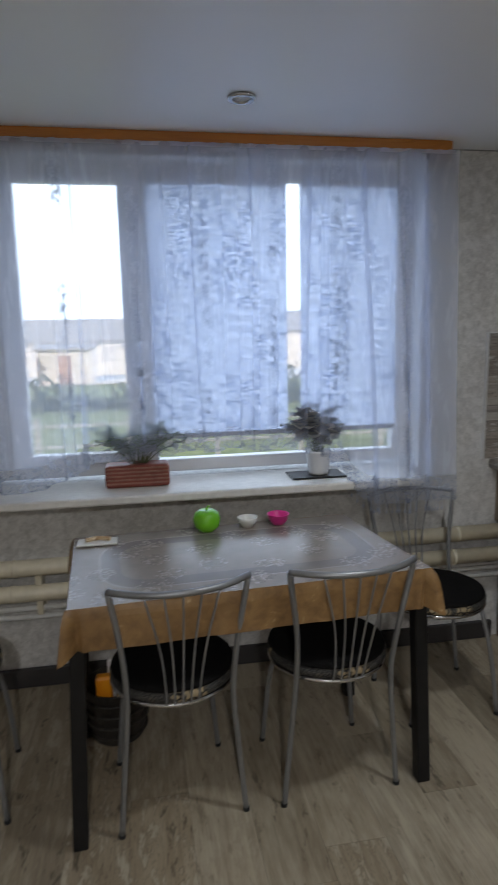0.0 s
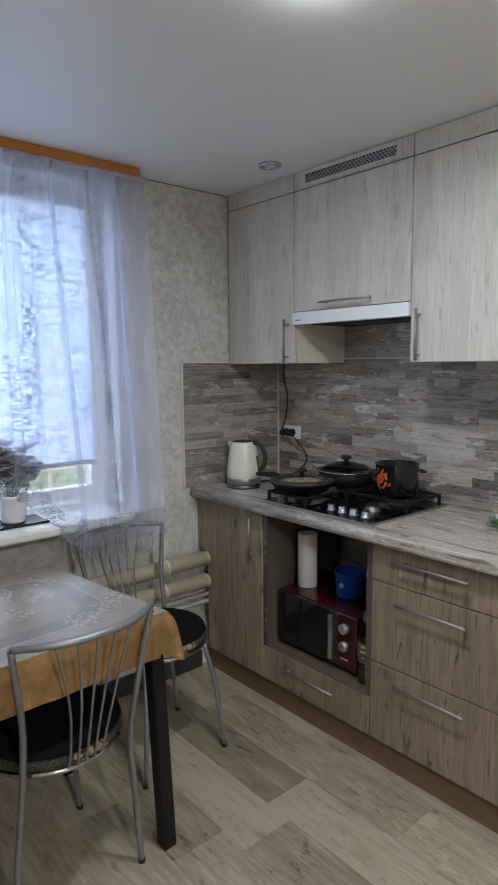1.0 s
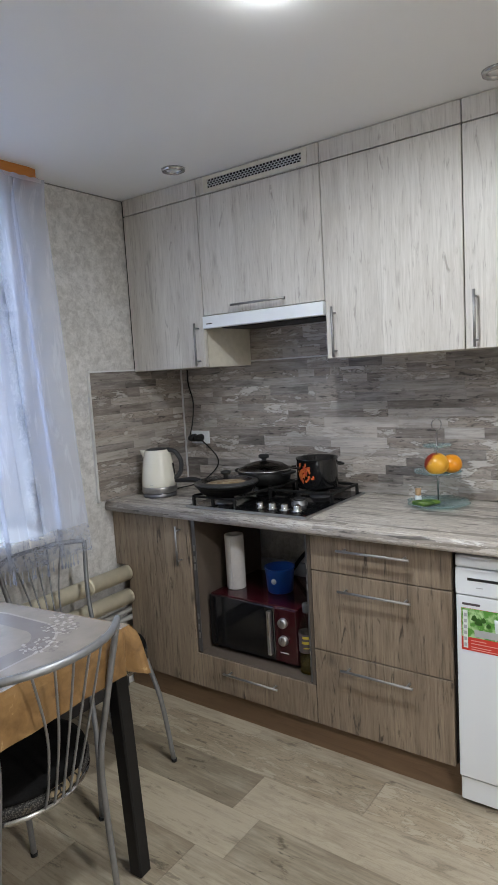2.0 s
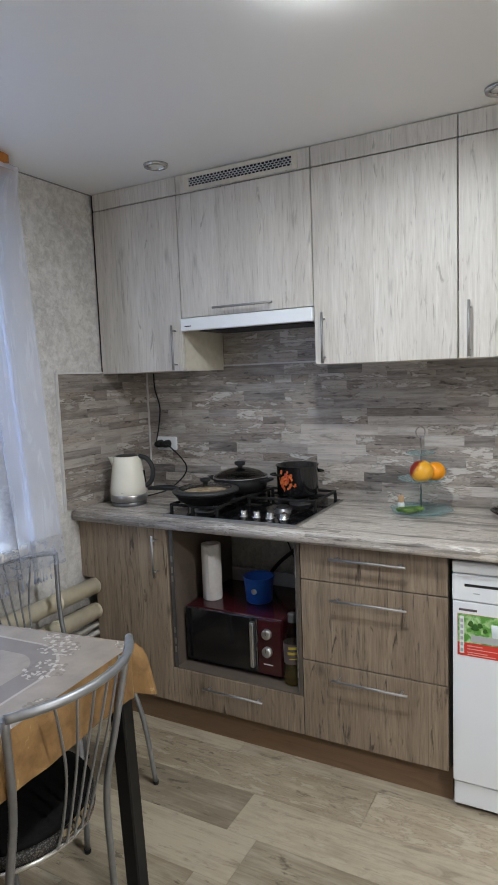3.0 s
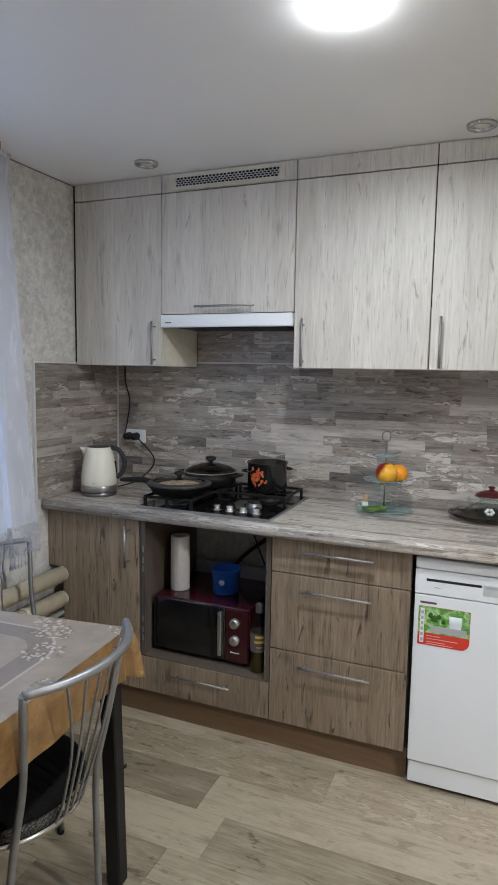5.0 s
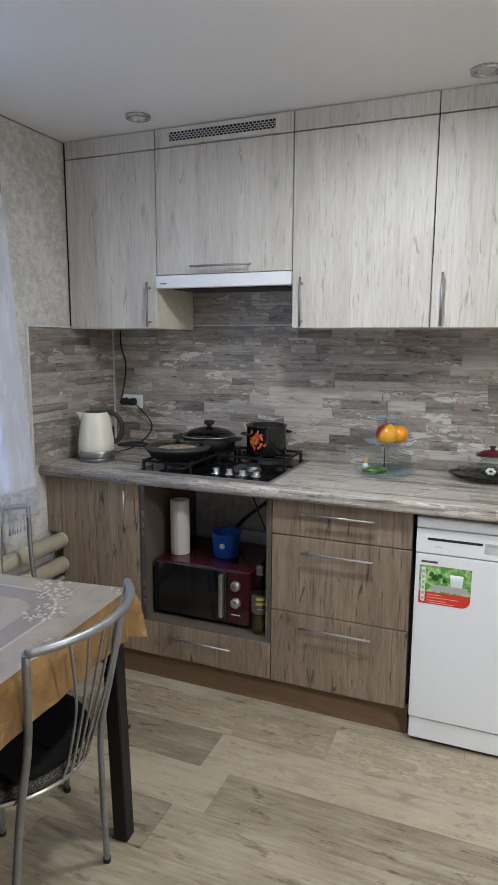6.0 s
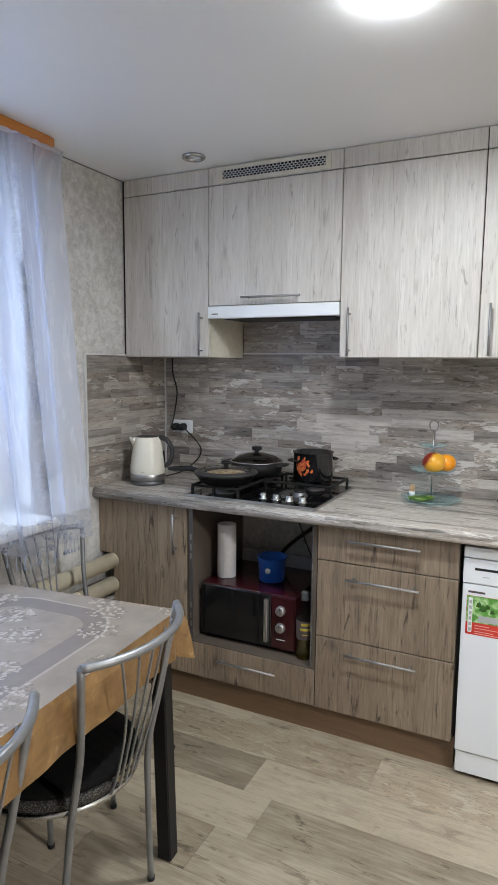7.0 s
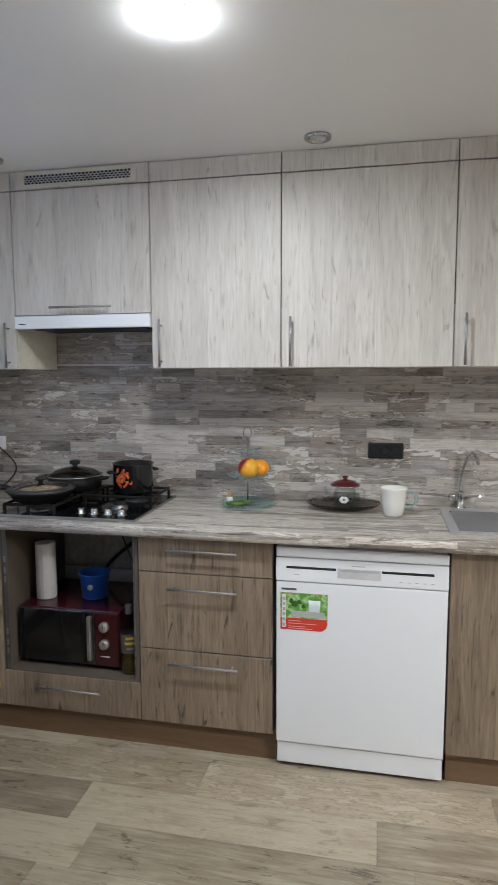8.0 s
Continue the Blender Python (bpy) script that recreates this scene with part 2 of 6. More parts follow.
M["wallpaper"] = wallpaper()
M["ceiling"] = ceiling_film()
M["splash"] = piece_wood("splash_plank_print", (0.125, 0.112, 0.106), (0.50, 0.467, 0.435), (0.68, 0.665, 0.645), (0.035, 0.031, 0.029), "y", 0.42, 0.68, coarse=1.05, tone=1.0, outline=0.85, fibre=0.3)
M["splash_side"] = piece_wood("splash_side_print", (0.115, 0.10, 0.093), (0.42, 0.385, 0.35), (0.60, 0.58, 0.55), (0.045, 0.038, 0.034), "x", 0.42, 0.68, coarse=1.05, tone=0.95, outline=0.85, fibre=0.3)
M["floor"] = piece_wood("floor_plank_vinyl", (0.215, 0.178, 0.126), (0.42, 0.368, 0.280), (0.49, 0.445, 0.355), (0.085, 0.066, 0.045), "y", 0.42, 0.55, 0.5, 0.9, outline=0.6, fibre=0.22)
M["worktop"] = worktop_print()
M["grout"] = plain("panel_backing", (0.10, 0.09, 0.08), 0.7)


# ---- builders ----
def mesh_of(bm, name, mat, smooth=False):
    me = bpy.data.meshes.new(name)
    bm.to_mesh(me)
    bm.free()
    for mt in (mat if isinstance(mat, (list, tuple)) else [mat]):
        me.materials.append(mt)
    if smooth:
        for p in me.polygons:
            p.use_smooth = True
    return me


def thing(name, at, label, category, group="", turn=0.0):
    ob = new(name)
    ob.empty_display_size = 0.05
    ob.matrix_basis = pose(*at, 0, 0, turn)
    return tagged(ob, label, category, group)


def at_world(ob):
    m = ob.matrix_basis.copy()
    return at_world(ob.parent) @ ob.matrix_parent_inverse @ m if ob.parent else m


def part(name, bm, mat, parent, label="", smooth=False, here=False):
    """One mesh under a thing; here: the mesh is in the thing's own space, else in the world's."""
    ob = new(name, mesh_of(bm, name, mat, smooth))
    ob.parent = parent
    if not here:
        ob.matrix_parent_inverse = at_world(parent).inverted()
    if label:
        ob["label"] = label
    return ob


def structure(name, bm, mat, label, smooth=False):
    return tagged(new(name, mesh_of(bm, name, mat, smooth)), label, name.split("_")[0], kind="structure")


def add_box(bm, x0, x1, y0, y1, z0, z1, bevel=0.0, seg=1, mat=0):
    lo, hi = Vector((min(x0, x1), min(y0, y1), min(z0, z1))), Vector((max(x0, x1), max(y0, y1), max(z0, z1)))
    r = bmesh.ops.create_cube(bm, size=1, matrix=Matrix.Translation((lo + hi) / 2) @ Matrix.Diagonal((*(hi - lo), 1)))
    fs = {f for v in r["verts"] for f in v.link_faces}
    for f in fs:
        f.material_index = mat
    if bevel:
        es = list({e for v in r["verts"] for e in v.link_edges})
        bmesh.ops.bevel(bm, geom=es, offset=bevel, segments=seg, profile=0.5, affect="EDGES")
    return bm


def box(*a, **k):
    return add_box(bmesh.new(), *a, **k)


def add_lathe(bm, profile, at=(0, 0, 0), n=28, axis="z", mat=0, squash=(1, 1)):
    """A turned body from (radius, height) pairs."""
    rings = []
    turn = {"z": Matrix(), "x": Matrix.Rotation(radians(90), 4, "Y"), "y": Matrix.Rotation(radians(-90), 4, "X")}[axis]
    mm = Matrix.Translation(at) @ turn
    for r, h in profile:
        if r < 1e-5:
            rings.append([bm.verts.new(mm @ Vector((0, 0, h)))])
        else:
            rings.append([bm.verts.new(mm @ Vector((r * squash[0] * math.cos(2 * math.pi * i / n), r * squash[1] * math.sin(2 * math.pi * i / n), h))) for i in range(n)])
    for a, b in zip(rings, rings[1:]):
        for i in range(n):
            j = (i + 1) % n
            if len(a) == 1 and len(b) == 1:
                continue
            if len(a) == 1:
                f = bm.faces.new((a[0], b[j], b[i]))
            elif len(b) == 1:
                f = bm.faces.new((a[i], a[j], b[0]))
            else:
                f = bm.faces.new((a[i], a[j], b[j], b[i]))
            f.material_index = mat
            f.smooth = True
    bmesh.ops.recalc_face_normals(bm, faces=bm.faces[:])
    return bm


def lathe(*a, **k):
    return add_lathe(bmesh.new(), *a, **k)


def add_tube(bm, pts, r, n=10, caps=True, flat=None):
    """A round tube through points; the points are joined smoothly if there are many."""
    pts = [Vector(p) for p in pts]
    rings = []
    up = Vector((0.13, 0.21, 0.97))
    for k, p in enumerate(pts):
        d = (pts[min(k + 1, len(pts) - 1)] - pts[max(k - 1, 0)]).normalized()
        a = d.cross(up)
        if a.length < 1e-3:
            a = d.cross(Vector((1, 0, 0)))
        a.normalize()
        b = d.cross(a)
        rr = r[k] if isinstance(r, (list, tuple)) else r
        rings.append([bm.verts.new(p + a * rr * math.cos(2 * math.pi * i / n) + b * rr * math.sin(2 * math.pi * i / n)) for i in range(n)])
    for a, b in zip(rings, rings[1:]):
        for i in range(n):
            f = bm.faces.new((a[i], a[(i + 1) % n], b[(i + 1) % n], b[i]))
            f.smooth = True
    if caps:
        bm.faces.new(rings[0][::-1])
        bm.faces.new(rings[-1])
    bmesh.ops.recalc_face_normals(bm, faces=bm.faces[:])
    return bm


def tube(*a, **k):
    return add_tube(bmesh.new(), *a, **k)


def curve(ctrl, n=24):
    """Points on a smooth line through control points."""
    c = [Vector(p) for p in ctrl]
    c = [2 * c[0] - c[1]] + c + [2 * c[-1] - c[-2]]
    out = []
    for i in range(1, len(c) - 2):
        for s in range(n):
            t = s / n
            p0, p1, p2, p3 = c[i - 1], c[i], c[i + 1], c[i + 2]
            out.append(0.5 * ((2 * p1) + (-p0 + p2) * t + (2 * p0 - 5 * p1 + 4 * p2 - p3) * t * t + (-p0 + 3 * p1 - 3 * p2 + p3) * t ** 3))
    out.append(c[-2])
    return out


# ---- the room ----
XW, YW, ZC = 2.385, 2.955, 2.217
X0, Y0 = -2.3, -2.2
UXC = 2.06
WX0, WX1, WZ0, WZ1 = -0.36, 1.475, 0.86, 2.165

structure("subfloor", box(X0, XW, Y0, YW, -0.1, -0.006), M["grout"], "dark backing under the vinyl floor planks")
bm = bmesh.new()
add_box(bm, X0 - 0.3, WX0, YW, YW + 0.32, -0.1, 2.5)
add_box(bm, WX1, XW + 0.3, YW, YW + 0.32, -0.1, 2.5)
add_box(bm, WX0, WX1, YW, YW + 0.32, -0.1, WZ0)
add_box(bm, WX0, WX1, YW, YW + 0.32, WZ1, 2.5)
structure("wall_north", bm, M["wallpaper"], "grey cream embossed wallpaper wall round the window")
structure("wall_east", box(XW, XW + 0.3, Y0, YW, -0.1, 2.5), M["wallpaper"], "wallpapered wall behind the kitchen units")
structure("wall_west", box(X0 - 0.3, X0, Y0, YW, -0.1, 2.5), M["wallpaper"], "plain wallpapered wall closing the room")
structure("wall_south", box(X0 - 0.3, XW + 0.3, Y0 - 0.3, Y0, -0.1, 2.5), M["wallpaper"], "plain wallpapered wall closing the room")
structure("ceiling", box(X0, XW, Y0, YW, ZC, ZC + 0.1), M["ceiling"], "satin white stretch ceiling")
structure("baseboard", box(X0, 1.86, YW - 0.022, YW, 0, 0.085, bevel=0.004), M["dark_base"], "dark skirting board under the radiator pipes")

# ---- window ----
def window():
    w = thing("window_1", (0.55, 3.1, WZ0), "white plastic window with a wide and a narrow pane", "window")
    w["kind"] = "structure"
    y0, y1 = 3.065, 3.13
    for nm, a in (("frame_side", (WX0, WX0 + 0.07, WZ0 + 0.02, WZ1)), ("frame_side", (WX1 - 0.09, WX1, WZ0 + 0.02, WZ1)), ("frame_top", (WX0 + 0.07, WX1 - 0.09, WZ1 - 0.06, WZ1)),
                  ("frame_bottom", (WX0 + 0.07, WX1 - 0.09, WZ0 + 0.02, WZ0 + 0.075)), ("mullion", (0.205, 0.315, WZ0 + 0.075, WZ1 - 0.06))):
        part(nm, box(a[0], a[1], y0, y1, a[2], a[3], bevel=0.006, seg=2), M["pvc"], w)
    # opening sash with its own profile
    s = part("sash", box(WX0 + 0.07, -0.215, y0 - 0.018, y1 - 0.02, WZ0 + 0.075, WZ1 - 0.06, bevel=0.006), M["pvc"], w)
    for a in ((0.19, 0.215, WZ0 + 0.12, WZ1 - 0.085), (-0.215, 0.215, WZ0 + 0.075, WZ0 + 0.12), (-0.215, 0.215, WZ1 - 0.085, WZ1 - 0.06)):
        part("sash_rail", box(a[0], a[1], y0 - 0.018, y1 - 0.02, a[2], a[3], bevel=0.004), M["pvc"], s)
    part("window_handle", add_box(box(0.232, 0.258, y0 - 0.02, y0, 1.42, 1.49, bevel=0.004), 0.238, 0.252, y0 - 0.045, y0 - 0.018, 1.33, 1.47, bevel=0.005), M["pvc"], w)
    for a, b in ((-0.215, 0.19), (0.315, WX1 - 0.09)):
        g = part("pane", box(a - 0.005, b + 0.005, 3.095, 3.101, WZ0 + 0.07, WZ1 - 0.055), M["glass"], w)
        g.visible_shadow = False
    return w


def glass_mat(name, color=(1, 1, 1), rough=0.0):
    m, nt, b = material(name)
    b.inputs["Base Color"].default_value = (*color, 1)
    b.inputs["Roughness"].default_value = rough
    b.inputs["Transmission Weight"].default_value = 1.0
    b.inputs["IOR"].default_value = 1.45
    return m


def thin_glass(name, tint, body=0.0):
    """Thin-walled glass: straight-through tinted light under a clear gloss, with a little milky body."""
    m, nt, b = material(name)
    tp = node(nt, "BsdfTransparent", Color=(*tint, 1))
    if body:
        df = node(nt, "BsdfTranslucent", Color=(*[v * 0.8 for v in tint], 1))
        dd = node(nt, "BsdfDiffuse", Color=(*[v * 0.8 for v in tint], 1))
        mk = node(nt, "MixShader", i0=0.4, i1=dd.outputs[0], i2=df.outputs[0])
        tp = node(nt, "MixShader", i0=body, i1=tp.outputs[0], i2=mk.outputs[0])
    gl = node(nt, "BsdfGlossy", Color=(1, 1, 1, 1), Roughness=0.06)
    lw = nt.nodes.new("ShaderNodeLayerWeight")
    lw.inputs["Blend"].default_value = 0.5
    gloss = mth(nt, "ADD", mth(nt, "MULTIPLY", mth(nt, "POWER", lw.outputs["Facing"], 5.0), 0.6), 0.035)
    nt.links.new(node(nt, "MixShader", i0=gloss, i1=tp.outputs[0], i2=gl.outputs[0]).outputs[0], nt.nodes["Material Output"].inputs["Surface"])
    return m


def net_cloth(name, color, scale, thread, fill):
    """Lace: threads between the cells of a net, with a thin veil inside the cells."""
    m, nt, b = material(name)
    vo = nt.nodes.new("ShaderNodeTexVoronoi")
    vo.feature = "DISTANCE_TO_EDGE"
    nt.links.new(coords(nt, (1, 0.2, 1)), vo.inputs["Vector"])
    vo.inputs["Scale"].default_value = scale
    big = noise_of(nt, coords(nt, (1, 0.3, 1)), 38, 3)
    th = mth(nt, "MAXIMUM", mth(nt, "LESS_THAN", vo.outputs["Distance"], thread), mth(nt, "MULTIPLY", step(nt, big, 0.52, 0.6), 0.55))
    dense = mth(nt, "MAXIMUM", th, fill)
    df, tr = node(nt, "BsdfDiffuse", Color=(*color, 1)), node(nt, "BsdfTranslucent", Color=(*color, 1))
    mx = node(nt, "MixShader", i0=0.5, i1=df.outputs[0], i2=tr.outputs[0])
    nt.links.new(node(nt, "MixShader", i0=dense, i1=node(nt, "BsdfTransparent").outputs[0], i2=mx.outputs[0]).outputs[0], nt.nodes["Material Output"].inputs["Surface"])
    return m


def emit_plain(name, color, strength):
    m, nt, b = material(name)
    b.inputs["Base Color"].default_value = (0.0, 0.0, 0.0, 1)
    b.inputs["Specular IOR Level"].default_value = 0.0
    b.inputs["Emission Color"].default_value = (*color, 1)
    b.inputs["Emission Strength"].default_value = strength
    return m


def sheer(name, color, clear, pattern, streak, columns=0.0):
    """Thin cloth that lets part of the light straight through and scatters the rest; columns: woven upright bands of motifs."""
    m, nt, b = material(name)
    out = nt.nodes["Material Output"]
    v = coords(nt, (1, 1, streak))
    n1, n2 = noise_of(nt, v, 30, 4, 0.6, 0.6), noise_of(nt, coords(nt, (1, 1, 0.25)), 9, 3, 0.5, 0.3)
    weave = noise_of(nt, coords(nt), 700, 2)
    f = mth(nt, "ADD", mth(nt, "MULTIPLY", step(nt, n1, 0.54, 0.64), pattern), mth(nt, "MULTIPLY", step(nt, n2, 0.4, 0.65), pattern * 0.5))
    dense = mth(nt, "MINIMUM", mth(nt, "ADD", mth(nt, "ADD", f, 1.0 - clear), mth(nt, "MULTIPLY", mth(nt, "SUBTRACT", weave, 0.5), 0.1)), 1.0)
    if columns:
        tc = nt.nodes.new("ShaderNodeTexCoord")
        sx_ = node(nt, "SeparateXYZ", Vector=tc.outputs["Object"]).outputs[0]
        band = mth(nt, "ABSOLUTE", mth(nt, "SUBTRACT", mth(nt, "FRACT", mth(nt, "DIVIDE", mth(nt, "ADD", sx_, 2.0 - 1.435), 0.27)), 0.5))
        motif = step(nt, noise_of(nt, coords(nt, (1, 0.3, 0.7)), 75, 3, 0.6, 0.6), 0.47, 0.56)
        thread = mth(nt, "MULTIPLY", mth(nt, "MULTIPLY", step(nt, band, 0.40, 0.46), motif), step(nt, noise_of(nt, coords(nt, (1, 0.3, 1)), 8, 2), 0.42, 0.52))
        dense = mth(nt, "MINIMUM", mth(nt, "ADD", dense, mth(nt, "MULTIPLY", thread, columns)), 1.0)
        # motif threads darkened in colour, to paint the window light they block
        shade = mixc(nt, thread, color, tuple(v * 0.42 for v in color))
    else:
        shade = (*color, 1)
    df = node(nt, "BsdfDiffuse", Color=shade)
    tr = node(nt, "BsdfTranslucent", Color=shade)
    mx = node(nt, "MixShader", i0=0.6, i1=df.outputs[0], i2=tr.outputs[0])
    tp = node(nt, "BsdfTransparent")
    fin = node(nt, "MixShader", i0=dense, i1=tp.outputs[0], i2=mx.outputs[0])
    nt.links.new(fin.outputs[0], out.inputs["Surface"])
    return m


M["glass"] = glass_mat("window_glass")
M["clear_glass"] = thin_glass("clear_glass", (0.90, 0.93, 0.92))
M["smoke_glass"] = thin_glass("smoked_glass", (0.50, 0.47, 0.45))
M["teal_glass"] = thin_glass("teal_glass", (0.80, 0.92, 0.93), 0.22)
M["curtain"] = sheer("sheer_curtain", (0.70, 0.76, 0.93), 0.66, 0.07, 0.12, 0.45)
M["lace"] = net_cloth("curtain_lace", (0.44, 0.47, 0.56), 150.0, 0.075, 0.10)
M["tape"] = sheer("heading_tape", (0.60, 0.65, 0.78), 0.35, 0.1, 0.5)
window()


def blind_cloth():
    m, nt, b = material("blind_cloth_print")
    out = nt.nodes["Material Output"]
    n1 = noise_of(nt, coords(nt, (0.5, 1, 1.9)), 86, 3, 0.55, 0.1)
    n2 = noise_of(nt, coords(nt, (1, 1, 0.28)), 17, 3, 0.5, 0.4)
    f = mth(nt, "MULTIPLY", step(nt, n1, 0.495, 0.535), step(nt, n2, 0.44, 0.56, 0.45, 1.0))
    c = mixc(nt, f, (0.745, 0.795, 0.94), (0.225, 0.275, 0.42))
    df, tr = node(nt, "BsdfDiffuse", Color=c), node(nt, "BsdfTranslucent", Color=c)
    nt.links.new(node(nt, "MixShader", i0=0.72, i1=df.outputs[0], i2=tr.outputs[0]).outputs[0], out.inputs["Surface"])
    return m


M["blind"] = blind_cloth()
for a, b in ((0.300, 0.885), (0.945, 1.385)):
    r = thing("roller_blind", ((a + b) / 2, 3.035, 2.09), "patterned lavender white roller blind pulled most of the way down", "blind", "window blinds")
    bm = bmesh.new()
    vs = [[bm.verts.new((x, 3.038 + 0.002 * math.sin(x * 60 + z * 7), z)) for z in np.linspace(1.05, 2.085, 12)] for x in np.linspace(a, b, 12)]
    for i in range(11):
        for j in range(11):
            bm.faces.new((vs[i][j], vs[i + 1][j], vs[i + 1][j + 1], vs[i][j + 1]))
    part("cloth", bm, M["blind"], r)
    part("tube", tube([(a, 3.04, 2.092), (b, 3.04, 2.092)], 0.018, 12), M["pvc"], r)
    part("bottom_bar", box(a, b, 3.032, 3.044, 1.032, 1.052, bevel=0.003), M["alu"], r, "grey bottom bar")

structure("window_sill", box(WX0 - 0.55, 1.40, 2.745, 3.066, 0.828, 0.862, bevel=0.008, seg=2), M["sill"], "pale window sill board with a rounded front edge")

bm = bmesh.new()
add_box(bm, WX1 - 0.008, WX1 - 0.0005, YW + 0.001, 3.064, WZ0 + 0.004, WZ1 - 0.009)
add_box(bm, WX0 + 0.0005, WX0 + 0.008, YW + 0.001, 3.064, WZ0 + 0.004, WZ1 - 0.009)
add_box(bm, WX0 + 0.001, WX1 - 0.001, YW + 0.001, 3.064, WZ1 - 0.008, WZ1 - 0.0005)
structure("window_reveal", bm, M["pvc"], "white plastic panels lining the window opening")
# grey strip paints the shadow line where wall meets ceiling
structure("ceiling_line", box(1.56, UXC, YW - 0.004, YW - 0.0005, ZC - 0.0045, ZC - 0.0005), M["joint_shade"], "thin dark strip painted for the shadow line at the joint of wall and stretch ceiling")

# pelmet rail
p = thing("curtain_pelmet", (0.4, 2.85, 2.17), "orange wooden curtain pelmet under the ceiling", "pelmet")
bm = bmesh.new()
prof = [(-1.2, 2.838), (1.50, 2.838), (1.53, 2.846), (1.542, 2.87), (1.545, YW)]
lo = [[bm.verts.new((x, y, z)) for x, y in prof] for z in (2.170, 2.216)]
inn = [[bm.verts.new((x - (0.012 if i > 1 else 0), y + (0.012 if i < 3 else 0), z)) for i, (x, y) in enumerate(prof)] for z in (2.170, 2.216)]
for i in range(4):
    bm.faces.new((lo[0][i], lo[0][i + 1], lo[1][i + 1], lo[1][i]))
    bm.faces.new((inn[0][i], inn[1][i], inn[1][i + 1], inn[0][i + 1]))
    bm.faces.new((lo[0][i], inn[0][i], inn[0][i + 1], lo[0][i + 1]))
part("front_board", bm, M["pelmet"], p)
part("rail", box(-1.2, 1.52, 2.855, 2.885, 2.196, 2.212), M["pvc"], p)


def curtain():
    c = thing("sheer_curtain", (0.4, 2.87, 0.86), "sheer lavender white curtain with a lace hem, drawn across the window", "curtain")
    n, k = 900, 26
    xs = np.linspace(-0.95, 1.555, n)
    knots = ((-0.95, 0.868), (-0.16, 0.874), (0.06, 0.975), (0.20, 0.992), (0.60, 1.005), (0.90, 0.985), (1.02, 0.94), (1.14, 0.79), (1.22, 0.768), (1.6, 0.762))
    def hem(x):
        return float(np.interp(x, [q[0] for q in knots], [q[1] for q in knots])) + 0.006 * math.sin(x * 33)
    def ease(v):
        v = min(1.0, max(0.0, v))
        return v * v * (3 - 2 * v)
    def place(x, s):
        """s: 0 at the rail, 1 at the hem; the folds turn back over themselves."""
        z = 2.178 + (hem(x) - 2.178) * s
        head = ease(s / 0.06)
        gather = min(1.0, max(0.0, (x - 1.1) / 0.3))
        ph = x * 41 + 2.6 * math.sin(x * 7.3) + 1.5 * math.sin(x * 19)
        amp = (0.015 + 0.008 * gather) * (0.5 + 0.5 * s) * (0.25 + 0.75 * head)
        y = 2.829 + 0.026 * head + amp * math.sin(ph) + 0.006 * head * math.sin(x * 13 + s * 2.5)
        xx = x + (0.013 + 0.006 * gather) * (0.55 + 0.45 * s) * head * math.sin(2 * ph + 0.6 + 0.5 * math.sin(s * 4 + x * 5))
        for xc, deep in ((-0.62, 0.8), (-0.30, 1.0), (0.02, 0.7), (0.27, 0.9), (0.47, 1.0), (0.70, 0.8), (0.93, 1.0), (1.17, 1.5), (1.31, 1.2), (1.42, 1.0)):
            d = (x - xc - 0.012 * math.sin(s * 3 + xc * 9)) / 0.018
            if abs(d) < 4:
                k_ = deep * head * math.exp(-d * d / 2)
                xx -= 0.031 * d * k_
                y -= 0.010 * k_ * (1 + 0.6 * d)
        xx -= 0.035 * s * max(0.0, (x - 1.2) / 0.34)
        y -= 0.138 * s * ease((x - 1.03) / 0.12)
        return xx, y, z
    for nm, s0, s1, kk, mt in (("cloth", 0.0, 0.925, k, M["curtain"]), ("lace_hem", 0.925, 1.0, 6, M["lace"])):
        bm = bmesh.new()
        g = [[bm.verts.new(place(x, s)) for s in np.linspace(s0, s1, kk)] for x in xs]
        for i in range(n - 1):
            for j in range(kk - 1):
                bm.faces.new((g[i][j], g[i][j + 1], g[i + 1][j + 1], g[i + 1][j]))
        part(nm, bm, mt, c, smooth=True)
    # scalloped heading tape along the lower edge of the pelmet
    bm = bmesh.new()
    g = [[bm.verts.new((x, 2.832 - 0.003 * j + 0.002 * math.sin(x * 70), z)) for j, z in enumerate((2.164, 2.172, 2.1745 + 0.004 * abs(math.sin(x * 47 + 3 * math.sin(x * 9)))))] for x in np.linspace(-0.95, 1.54, 500)]
    for i in range(499):
        for j in range(2):
            bm.faces.new((g[i][j], g[i][j + 1], g[i + 1][j + 1], g[i + 1][j]))
    part("gathered_tape", bm, M["tape"], c, smooth=True)
    for x in np.arange(1.08, 1.54, 0.0165):
        px_, py_, pz_ = place(float(x), 1.0)
        part("tassel", lathe([(0, -0.044), (0.0030, -0.040), (0.0036, -0.030), (0.0012, -0.026), (0.0010, 0.002), (0, 0.002)], (px_, py_, pz_), 6), M["tape"], c, "white hem tassel")


curtain()

